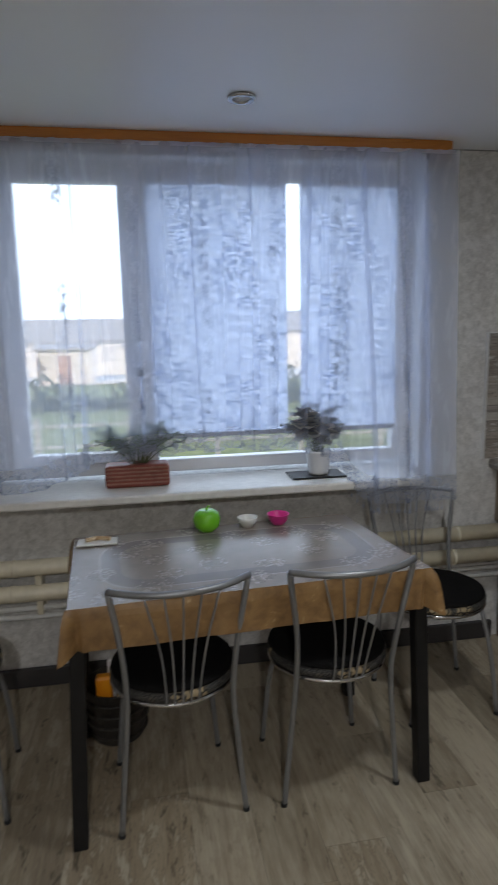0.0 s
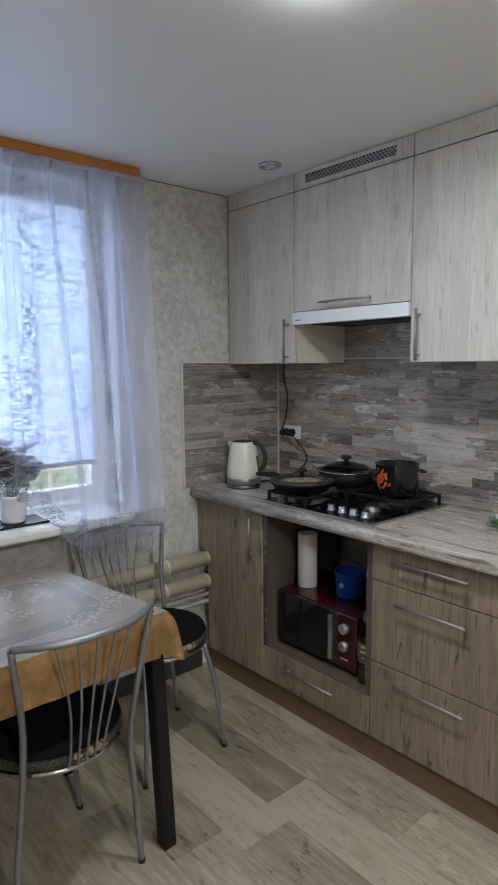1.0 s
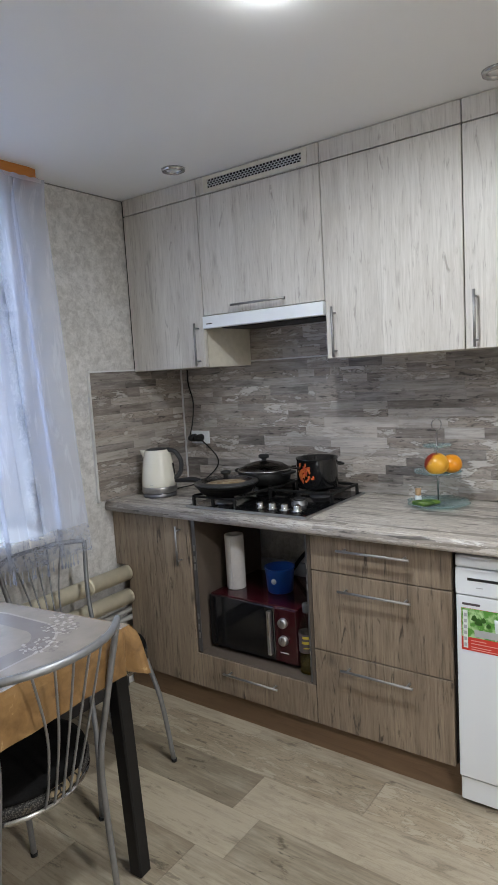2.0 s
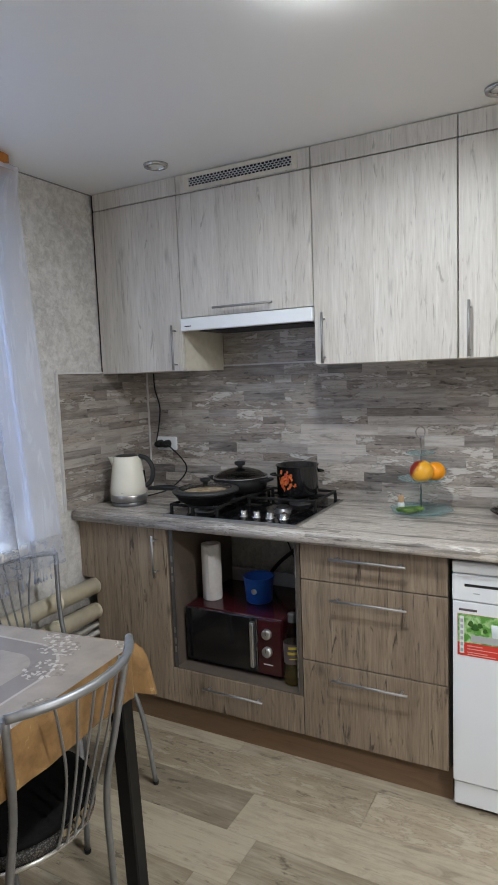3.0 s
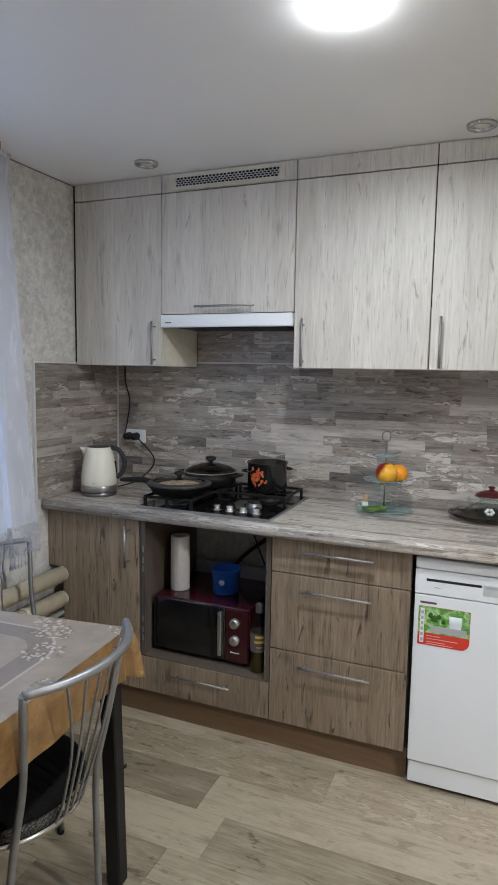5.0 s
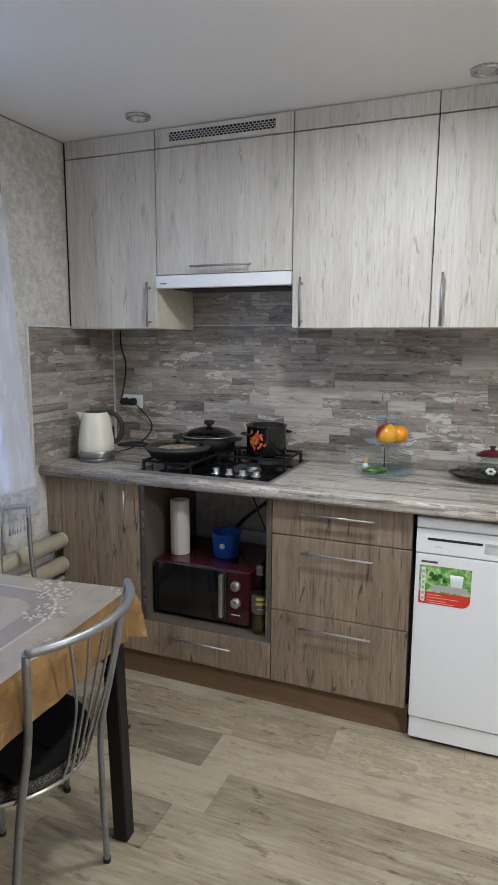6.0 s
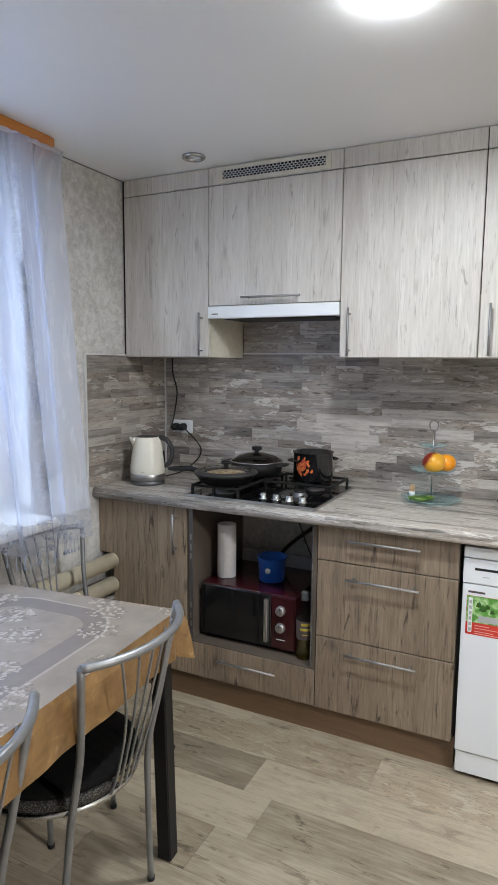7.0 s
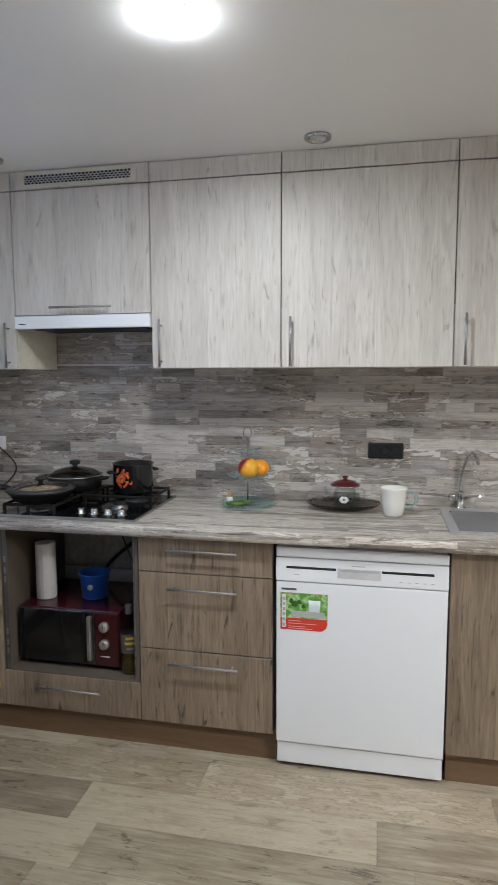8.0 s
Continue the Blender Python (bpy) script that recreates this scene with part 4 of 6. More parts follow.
def skirt():
    """The hanging border, one strip round the table, with pinched corners that hang lower."""
    bm = bmesh.new()
    path = []
    corners = [(-HX, -HY), (HX, -HY), (HX, HY), (-HX, HY)]
    for k in range(4):
        a, b = Vector(corners[k]), Vector(corners[(k + 1) % 4])
        L = (b - a).length
        nrm = Vector(((b - a).y, -(b - a).x)).normalized()
        fine = np.linspace(0, 0.07 / L, 14, endpoint=False)
        for s in np.concatenate((fine, np.linspace(0.07 / L, 1 - 0.07 / L, 60), (1 - fine[1:])[::-1])):
            e = min(s, 1 - s) * L
            path.append((a + (b - a) * s, nrm, e))
    rings = []
    for p, nrm, e in path:
        pinch = max(0.0, 1 - e / 0.026)
        tuck = math.exp(-((e - 0.026) / 0.010) ** 2)
        pleat = 0.006 * math.sin(e * 170) * math.exp(-(e / 0.05) ** 2)
        wave = pleat + 0.0025 * math.sin((p.x * 23 + p.y * 31)) + 0.0012 * math.sin(p.x * 61 + 2)
        diag = Vector((math.copysign(1, p.x), math.copysign(1, p.y))) * 0.7
        ring = []
        for t in np.linspace(0, 1, 9):
            drop = (0.124 + 0.022 * pinch) * t
            side = nrm * (wave * t + 0.002 * t) + diag * (0.038 * pinch * t ** 0.6) - nrm * 0.012 * t * tuck
            inset = 0.006 * (1 - min(1, t * 5))
            q = p - nrm * inset + side
            ring.append(bm.verts.new((narrowed(q.x, q.y), q.y, 0.0035 - drop)))
        rings.append(ring)
    n = len(rings)
    for i in range(n):
        a, b = rings[i], rings[(i + 1) % n]
        for j in range(8):
            bm.faces.new((a[j], a[j + 1], b[j + 1], b[j]))
    return bm


sk = part("hanging_border", skirt(), M["cloth_border"], tcl, "ochre satin border", here=True)
md = sk.modifiers.new("thickness", "SOLIDIFY")
md.thickness = 0.0015

# ---- chairs ----
def chair():
    """Front to +y; the tubes flare from the seat to the top rail."""
    c = thing("dining_chair", (0, 0, 0), "grey metal tube dining chair with a round black cushion", "chair", "chairs round the table")
    for s in (-1, 1):
        part("back_post", tube(curve([(s * 0.192, -0.152, 0), (s * 0.170, -0.160, 0.25), (s * 0.156, -0.172, 0.43), (s * 0.163, -0.206, 0.60), (s * 0.193, -0.237, 0.811)], 8), 0.0088, 12), M["grey_metal"], c, here=True)
        part("front_leg", tube(curve([(s * 0.176, 0.180, 0), (s * 0.152, 0.160, 0.25), (s * 0.128, 0.120, 0.425)], 6), 0.0088, 12), M["grey_metal"], c, here=True)
        for fx_, fy_ in ((s * 0.192, -0.152), (s * 0.176, 0.180)):
            part("foot_cap", lathe([(0, 0), (0.0105, 0), (0.0105, 0.012), (0, 0.012)], (fx_, fy_, 0), 12), M["black_plastic"], c, here=True)
    top = curve([(u * 0.193, -0.237 - 0.077 * (1 - abs(u) ** 2.2), 0.810 + 0.003 * (1 - u * u)) for u in np.linspace(-1, 1, 9)], 5)
    part("top_rail", tube(top, 0.0098, 12), M["grey_metal"], c, here=True)
    rim = [(0.188 * math.cos(a), -0.012 + 0.188 * math.sin(a), 0.43) for a in np.linspace(0, 2 * math.pi, 41)]
    part("seat_ring", tube(rim, 0.008, 10, caps=False), M["chrome"], c, "shiny seat ring", here=True)
    for i in range(5):
        u = (i - 2) / 2
        part("back_rod", tube(curve([(u * 0.047, -0.204 + 0.006 * u * u, 0.431), (u * 0.050, -0.222, 0.50), (u * 0.066, -0.256, 0.64), (u * 0.106, -0.292 + 0.018 * u * u, 0.808)], 6), 0.0033, 8), M["grey_metal"], c, here=True)
    part("seat_pad", lathe([(0, 0.434), (0.184, 0.434), (0.194, 0.442), (0.196, 0.456), (0.190, 0.466), (0, 0.468)], (0, -0.012, 0), 48), M["pad_print"], c, "black and cream patterned seat edge", here=True)
    part("cushion", lathe([(0.186, 0.4665), (0.192, 0.470), (0.189, 0.478), (0.17, 0.484), (0.08, 0.487), (0, 0.485)], (0, -0.012, 0), 40), M["seat"], c, "black knitted cushion", here=True)
    return c


M["trim_grey"] = plain("grey_trim", (0.66, 0.66, 0.66), 0.4, 0.25, 0.04)
def pad_print():
    """Dark net with cream leaf shapes, round the edge of a seat."""
    m, nt, b = material("seat_pad_print")
    v = coords(nt)
    big = noise_of(nt, coords(nt, (1, 1, 0.4)), 7.5, 2, 0.5, 0.3)
    vo = nt.nodes.new("ShaderNodeTexVoronoi")
    vo.feature = "DISTANCE_TO_EDGE"
    nt.links.new(v, vo.inputs["Vector"])
    vo.inputs["Scale"].default_value = 34.0
    net = node(nt, "TexVoronoi", Vector=v, Scale=260.0)
    mesh = mixc(nt, step(nt, net.outputs["Distance"], 0.25, 0.55), (0.10, 0.095, 0.085), (0.010, 0.009, 0.009))
    cream = mixc(nt, step(nt, vo.outputs["Distance"], 0.05, 0.09), (0.012, 0.010, 0.009), (0.31, 0.245, 0.145))
    nt.links.new(mixc(nt, step(nt, big, 0.53, 0.56), mesh, cream), b.inputs["Base Color"])
    b.inputs["Roughness"].default_value = 0.75
    bump(nt, b, net.outputs["Distance"], 0.3, 0.001)
    return m


M["pad_print"] = pad_print()
first = chair()
first.matrix_basis = pose(0.809, 2.224, 0, 0, 0, 3.6)
copy_thing(first, pose(0.301, 2.201, 0, 0, 0, 5.5))
copy_thing(first, pose(1.362, 2.540, 0, 0, 0, 181) @ Matrix.Diagonal((1, 1, 0.975, 1)))
copy_thing(first, pose(-0.42, 2.32, 0, 0, 0, -85))


# ---- pieces of floor and splashback ----
def splash():
    e = thing("splashback", (XW - 0.004, 1.5, 0.88), "splashback panel printed with worn grey brown planks", "splashback")
    part("board", box(XW - 0.005, XW - 0.0005, 0.10, 2.946, 0.881, 1.60), M["grout"], e)
    holder = part("lower_panel", box(XW - 0.0062, XW - 0.0052, 0.10, 2.93, 0.882, 1.462), M["grout"], e)
    holder.matrix_parent_inverse = e.matrix_basis.inverted()
    plank_rows(holder, 0.10, 2.938, 0.882, 1.462, XW - 0.0080, 5, M["splash"], "x")
    upper = part("upper_panel", box(XW - 0.0062, XW - 0.0052, 1.94, 2.49, 1.472, 1.604), M["grout"], e)
    plank_rows(upper, 1.932, 2.503, 1.4705, 1.606, XW - 0.0080, 9, M["splash"], "x")
    part("joint_strip", box(XW - 0.014, XW - 0.005, 1.93, 2.505, 1.4625, 1.470, bevel=0.001), M["trim_grey"], e)
    s = thing("side_splashback", (2.08, YW - 0.004, 0.88), "side splashback panel of printed planks with a metal edge", "splashback")
    hold = part("board", box(1.785, XW - 0.009, YW - 0.005, YW - 0.0005, 0.881, 1.452), M["grout"], s)
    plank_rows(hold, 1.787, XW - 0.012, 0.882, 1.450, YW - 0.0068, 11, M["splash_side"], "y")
    part("edge_strip", box(1.777, 1.787, YW - 0.012, YW - 0.0003, 0.881, 1.458), M["trim_grey"], s)
    part("top_strip", box(1.7875, XW - 0.02, YW - 0.012, YW - 0.0003, 1.451, 1.458), M["trim_grey"], s)
    part("corner_strip", box(XW - 0.016, XW - 0.0095, YW - 0.016, YW - 0.009, 0.882, 1.450), M["trim_grey"], s)


splash()


def floor_planks():
    fl = tagged(new("floor", mesh_of(box(X0, XW, Y0, YW, -0.0055, -0.0035), "floor", M["grout"])), "pale weathered oak vinyl plank floor", "floor", kind="structure")
    rnd = random.Random(4)
    shared = {}
    W, L = 0.1865, 0.98
    known = {0: 1.650, 1: 2.024, 2: 1.918}
    x1 = 1.826 + 0.1865
    k = -1
    while x1 > X0:
        xa = x1 - W
        j = known.get(k, rnd.uniform(0, L))
        cut = [j + i * L for i in range(-8, 8)]
        cut = [Y0] + [q for q in cut if Y0 + 0.05 < q < YW - 0.05] + [YW]
        for a, b in zip(cut, cut[1:]):
            key = round(b - a, 3)
            if key not in shared:
                shared[key] = mesh_of(box(-W / 2 + 0.0004, W / 2 - 0.0004, -(b - a) / 2 + 0.0005, (b - a) / 2 - 0.0005, -0.003, 0.0), "plank", M["floor"])
            ob = new("plank", shared[key])
            ob.parent = fl
            ob.location = ((xa + x1) / 2, (a + b) / 2, 0)
        x1 = xa
        k += 1


floor_planks()

# ---- ceiling lights ----
def emit(name, color, strength):
    m, nt, b = material(name)
    b.inputs["Base Color"].default_value = (0.8, 0.8, 0.8, 1)
    b.inputs["Emission Color"].default_value = (*color, 1)
    b.inputs["Emission Strength"].default_value = strength
    return m


M["lens_off"] = plain("frosted_lens", (0.75, 0.75, 0.74), 0.3)
M["lens_on"] = emit("lit_lens", (0.93, 0.97, 1.0), 60)
OFF = [(1.903, 2.487), (1.940, 1.282), (0.609, 2.474), (0.609, 1.28), (1.940, 0.05)]
for x, y in OFF:
    d = thing("downlight", (x, y, ZC), "unlit round downlight with a chrome ring in the ceiling", "ceiling light", "downlights")
    part("ring", lathe([(0.030, -0.001), (0.030, -0.006), (0.036, -0.012), (0.044, -0.010), (0.047, -0.001), (0.030, -0.001)], (x, y, ZC), 32), M["chrome"], d)
    part("lens", lathe([(0, -0.004), (0.029, -0.004), (0.030, -0.001)], (x, y, ZC), 24), M["lens_off"], d)
# first is the visible lamp; the second fixture is an unseen addition
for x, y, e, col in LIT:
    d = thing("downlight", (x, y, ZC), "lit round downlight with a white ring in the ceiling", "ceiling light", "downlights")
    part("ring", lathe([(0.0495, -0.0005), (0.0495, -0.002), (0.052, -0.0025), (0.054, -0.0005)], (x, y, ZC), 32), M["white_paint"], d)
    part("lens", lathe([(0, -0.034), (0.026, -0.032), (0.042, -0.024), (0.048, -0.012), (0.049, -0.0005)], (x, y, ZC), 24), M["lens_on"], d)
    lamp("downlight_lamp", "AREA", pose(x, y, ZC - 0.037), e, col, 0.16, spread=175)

# ---- dishwasher ----
def dishwasher():
    y0, y1 = 0.824, 1.408
    d = thing("dishwasher", (2.1, 1.116, 0), "white freestanding dishwasher under the worktop with a red and green sticker", "dishwasher")
    part("body", box(BX + 0.022, 2.34, y0 + 0.004, y1 - 0.004, 0.02, 0.815), M["appliance"], d)
    part("top_lid", box(BX - 0.004, BX + 0.0215, y0, y1, 0.787, 0.823, bevel=0.004, seg=2), M["appliance"], d)
    cp = part("control_panel", box(BX - 0.006, BX + 0.0212, y0, y1, 0.7005, 0.7835, bevel=0.003, seg=2), M["appliance"], d)
    dr = part("door", box(BX - 0.004, BX + 0.0208, y0 + 0.001, y1 - 0.001, 0.100, 0.6975, bevel=0.003, seg=2), M["appliance"], d)
    part("kick_panel", box(BX + 0.004, BX + 0.0206, y0 + 0.003, y1 - 0.003, 0.016, 0.096, bevel=0.003), M["appliance"], d)
    for a, b in ((1.198, 1.371), (0.871, 1.043)):
        part("slot", box(BX - 0.0068, BX - 0.0058, a, b, 0.747, 0.7555), M["gap"], cp)
    grip = part("grip", box(BX - 0.0072, BX - 0.0058, 1.046, 1.192, 0.722, 0.757, bevel=0.0005), M["grip_grey"], cp, "grey recessed grip")
    # shadow inside the grip, put in as a flat grey bar
    part("grip_shadow", box(BX - 0.0078, BX - 0.0071, 1.052, 1.186, 0.746, 0.754), M["label_grey"], grip)
    part("name_bar", box(BX - 0.0068, BX - 0.0058, 1.10, 1.145, 0.7655, 0.7685), M["label_grey"], cp)
    for a, b in ((0.985, 0.86),):
        for i in range(5):
            part("button_mark", box(BX - 0.0066, BX - 0.0058, a - i * 0.026 - 0.012, a - i * 0.026, 0.7195, 0.7215), M["label_grey"], cp)
    part("indicator_mark", box(BX - 0.0066, BX - 0.0058, 1.325, 1.345, 0.7255, 0.728), M["label_grey"], cp)
    part("name_bar", box(BX - 0.0048, BX - 0.0038, 1.335, 1.388, 0.668, 0.675), M["label_dark"], dr)
    st = part("sticker", sticker_shape(1.392, 1.226, 0.524, 0.659, BX - 0.0046), M["label_red"], dr, "energy sticker with a red band below a green picture")
    x = BX - 0.0046
    part("picture", box(x - 0.0012, x - 0.0006, 1.227, 1.391, 0.5675, 0.6585), M["label_green"], st)
    part("picture_shelf", box(x - 0.0018, x - 0.0013, 1.236, 1.352, 0.572, 0.594), M["label_grey"], st)
    part("picture_cup", lathe([(0.017, 0), (0.020, 0.02), (0.021, 0.045), (0, 0.045)], (x - 0.0014, 1.272, 0.590), 16, "z", squash=(0.02, 1)), M["label_pale"], st)
    for i, (yy, zz, rr) in enumerate(((1.34, 0.608, 0.012), (1.325, 0.618, 0.009), (1.352, 0.62, 0.010), (1.31, 0.604, 0.008))):
        part("picture_leaf", lathe([(0, 0), (rr, 0.004), (rr * 0.6, rr * 1.6), (0, rr * 2)], (x - 0.0014, yy, zz), 8, "z", squash=(0.02, 1)), M["label_leaf"], st)
    part("icon_strip", box(x - 0.002, x - 0.0014, 1.372, 1.3855, 0.532, 0.652), M["label_white"], st)
    for i in range(6):
        part("icon", box(x - 0.0026, x - 0.0021, 1.3745, 1.383, 0.537 + i * 0.019, 0.548 + i * 0.019), M["label_grey"], st)
    for z, w in ((0.5575, 0.045), (0.548, 0.10), (0.537, 0.06), (0.530, 0.085)):
        part("text_bar", box(x - 0.0012, x - 0.0006, 1.363 - w, 1.363, z - 0.0012, z + 0.0012), M["label_pink"], st)


def sticker_shape(ya, yb, z0, z1, x):
    """A flat label whose lower far corner is rounded."""
    bm = bmesh.new()
    r = 0.028
    pts = [(ya, z1), (ya, z0)] + [(yb + r - r * math.sin(a), z0 + r - r * math.cos(a)) for a in np.linspace(0, math.pi / 2, 8)] + [(yb, z1)]
    a = [bm.verts.new((x, y, z)) for y, z in pts]
    b = [bm.verts.new((x - 0.0005, y, z)) for y, z in pts]
    bm.faces.new(a)
    bm.faces.new(b[::-1])
    for i in range(len(a)):
        bm.faces.new((a[i], b[i], b[(i + 1) % len(a)], a[(i + 1) % len(a)]))
    bmesh.ops.recalc_face_normals(bm, faces=bm.faces[:])
    return bm


def two_tone(name, a, b, scale, rough=0.3, lo=0.45, hi=0.6):
    m, nt, bs = material(name)
    n = noise_of(nt, coords(nt), scale, 4, 0.6, 0.5)
    nt.links.new(mixc(nt, step(nt, n, lo, hi), a, b), bs.inputs["Base Color"])
    bs.inputs["Roughness"].default_value = rough
    return m


for k, c in (("grip_grey", (0.55, 0.56, 0.57)), ("label_grey", (0.42, 0.43, 0.44)), ("label_dark", (0.10, 0.08, 0.09)), ("label_red", (0.62, 0.045, 0.03)), ("label_pale", (0.62, 0.68, 0.70)),
             ("label_leaf", (0.04, 0.13, 0.02)), ("label_white", (0.75, 0.78, 0.75)), ("label_pink", (0.78, 0.38, 0.34))):
    M[k] = plain(k, c, 0.35, relief=0)
M["label_green"] = two_tone("label_green", (0.10, 0.30, 0.05), (0.42, 0.62, 0.30), 40, 0.3)
dishwasher()

# ---- hob ----
HZ = 0.888
HX0, HX1, HY0, HY1 = 1.868, 2.350, 1.945, 2.508
hb = thing("gas_hob", (2.1, 2.22, 0.88), "black glass gas hob with cast iron grates and steel front edge", "hob")
part("glass", box(HX0, HX1, HY0, HY1, 0.8805, HZ, bevel=0.002), M["black_gloss"], hb)
part("front_edge", box(HX0 - 0.006, HX0 - 0.0004, HY0 - 0.003, HY1 + 0.003, 0.8805, HZ + 0.0015, bevel=0.001), M["steel"], hb, "steel front edge")
part("side_edge", box(HX0, HX1, HY0 - 0.006, HY0 - 0.0004, 0.8805, HZ + 0.001), M["steel"], hb)
for i, (x, y) in enumerate(((1.940, 2.190), (1.940, 2.134), (1.940, 2.078), (1.940, 2.022))):
    kb = part("knob", lathe([(0.019, 0), (0.019, 0.003), (0.0145, 0.004), (0.0145, 0.020), (0.013, 0.022), (0, 0.022)], (x, y, HZ), 24), M["chrome"], hb, "chrome control knob")
    part("pointer", box(x - 0.0095, x + 0.0095, y - 0.002, y + 0.002, HZ + 0.0212, HZ + 0.0255), M["chrome"], kb)
BURN = [(1.975, 2.385, 0.036), (2.235, 2.385, 0.030), (2.215, 2.075, 0.036), (2.045, 2.075, 0.026)]
for x, y, r in BURN:
    bn = part("burner", lathe([(r * 1.25, 0), (r * 1.25, 0.006), (r, 0.010), (r, 0.018), (0, 0.018)], (x, y, HZ), 24), M["burner"], hb, "steel gas burner")
    part("burner_cap", lathe([(r * 0.95, 0.0185), (r * 0.95, 0.024), (r * 0.8, 0.027), (0, 0.027)], (x, y, HZ), 24), M["black_matt"], bn)
def grate(x0, x1, y0, y1, centres):
    bm = bmesh.new()
    z0, z1 = HZ + 0.030, HZ + 0.040
    t = 0.010
    add_box(bm, x0, x0 + t, y0, y1, z0, z1, bevel=0.002)
    add_box(bm, x1 - t, x1, y0, y1, z0, z1, bevel=0.002)
    add_box(bm, x0 + t, x1 - t, y0, y0 + t, z0, z1, bevel=0.002)
    add_box(bm, x0 + t, x1 - t, y1 - t, y1, z0, z1, bevel=0.002)
    for x in (x0, x1 - t):
        for y in (y0, y1 - t, (y0 + y1) / 2):
            add_box(bm, x, x + t, y, y + t, HZ, z0)
    for cx, cy in centres:
        for a in range(4):
            d = Vector((math.cos(a * math.pi / 2), math.sin(a * math.pi / 2), 0))
            far = (x1 - cx if d.x > 0.5 else cx - x0 if d.x < -0.5 else y1 - cy if d.y > 0.5 else cy - y0)
            p, q = Vector((cx, cy, 0)) + d * 0.022, Vector((cx, cy, 0)) + d * (min(far, 0.12) - 0.003)
            s = Vector((abs(d.y), abs(d.x), 0)) * 0.0045
            add_box(bm, min(p.x, q.x) - s.x, max(p.x, q.x) + s.x, min(p.y, q.y) - s.y, max(p.y, q.y) + s.y, z0 + 0.002, z1 + 0.003)
    part("grate", bm, M["black_matt"], hb, "black cast iron grate")
grate(1.885, 2.335, 2.272, 2.492, [(1.975, 2.385), (2.235, 2.385)])
grate(2.105, 2.335, 1.962, 2.262, [(2.215, 2.075)])
GZ = HZ + 0.043

# ---- pans ----
M["dark_grip"] = plain("dark_grey_grip", (0.045, 0.045, 0.047), 0.4)
M["enamel"] = plain("black_enamel", (0.010, 0.010, 0.011), 0.16, 0, 0.05, 20, 0.3, 0)
M["nonstick"] = plain("black_nonstick", (0.007, 0.007, 0.007), 0.5, 0, 0.15)
M["food"] = two_tone("browned_food", (0.40, 0.25, 0.12), (0.72, 0.60, 0.42), 45, 0.5)
M["flower_print"] = two_tone("orange_flower_print", (0.34, 0.022, 0.010), (0.56, 0.15, 0.03), 90, 0.3, 0.45, 0.55)
M["lid_glass"] = thin_glass("lid_glass", (0.94, 0.95, 0.95))
for k in ("nonstick", "dark_grip"):
    M[k].node_tree.nodes["Principled BSDF"].inputs["Specular IOR Level"].default_value = 0.2
px, py = 1.965, 2.372
fp = thing("frying_pan", (px, py, GZ), "black frying pan of fried food under a glass lid", "pan")
part("pan", lathe([(0, 0), (0.092, 0), (0.105, 0.006), (0.130, 0.042), (0.133, 0.042), (0.128, 0.036), (0.100, 0.005), (0, 0.004)], (px, py, GZ), 40), M["nonstick"], fp)
part("contents", lathe([(0, 0.050), (0.05, 0.047), (0.085, 0.040), (0.118, 0.026)], (px, py, GZ), 32), M["food"], fp, "browned fried food")
lid = part("lid", lathe([(0, 0.068), (0.05, 0.064), (0.10, 0.054), (0.127, 0.045), (0.127, 0.042), (0.10, 0.051), (0.05, 0.061), (0, 0.065)], (px, py, GZ), 40), M["lid_glass"], fp, "clear glass lid")
M["band_grey"] = plain("grey_lid_band", (0.035, 0.035, 0.035), 0.4)
part("lid_band", lathe([(0.106, 0.0530), (0.127, 0.0455), (0.127, 0.047), (0.107, 0.0545), (0.106, 0.0530)], (px, py, GZ), 40), M["band_grey"], lid, "wide grey rim of the lid")
part("lid_rim", tube([(px + 0.129 * math.cos(a), py + 0.129 * math.sin(a), GZ + 0.0445) for a in np.linspace(0, 2 * math.pi, 49)], 0.003, 8, caps=False), M["dark_grip"], lid)
part("lid_knob", lathe([(0.010, 0.066), (0.010, 0.074), (0.021, 0.080), (0.021, 0.090), (0, 0.093)], (px, py, GZ), 20), M["black_plastic"], lid)
part("handle", tube(curve([(px + 0.012, py + 0.126, GZ + 0.034), (px + 0.015, py + 0.19, GZ + 0.040), (px + 0.012, py + 0.29, GZ + 0.032)], 10), [0.008 + 0.004 * math.sin(math.pi * i / 20) for i in range(21)], 12), M["black_plastic"], fp)

px, py = 2.215, 2.352
sp_ = thing("saucepan", (px, py, GZ), "black saucepan with a steel rimmed glass lid", "pan")
part("pan", lathe([(0, 0), (0.095, 0), (0.110, 0.008), (0.118, 0.055), (0.115, 0.055), (0.107, 0.010), (0, 0.004)], (px, py, GZ), 40), M["nonstick"], sp_)
lid = part("lid", lathe([(0, 0.097), (0.04, 0.093), (0.085, 0.080), (0.114, 0.062), (0.114, 0.059), (0.085, 0.077), (0.04, 0.090), (0, 0.094)], (px, py, GZ), 40), M["smoke_glass"], sp_, "dark glass lid")
part("lid_rim", tube([(px + 0.116 * math.cos(a), py + 0.116 * math.sin(a), GZ + 0.0595) for a in np.linspace(0, 2 * math.pi, 49)], 0.0035, 8, caps=False), M["chrome"], lid, "steel lid rim")
part("lid_knob", lathe([(0.011, 0.095), (0.011, 0.104), (0.023, 0.109), (0.024, 0.120), (0.018, 0.124), (0, 0.124)], (px, py, GZ), 20), M["black_plastic"], lid)
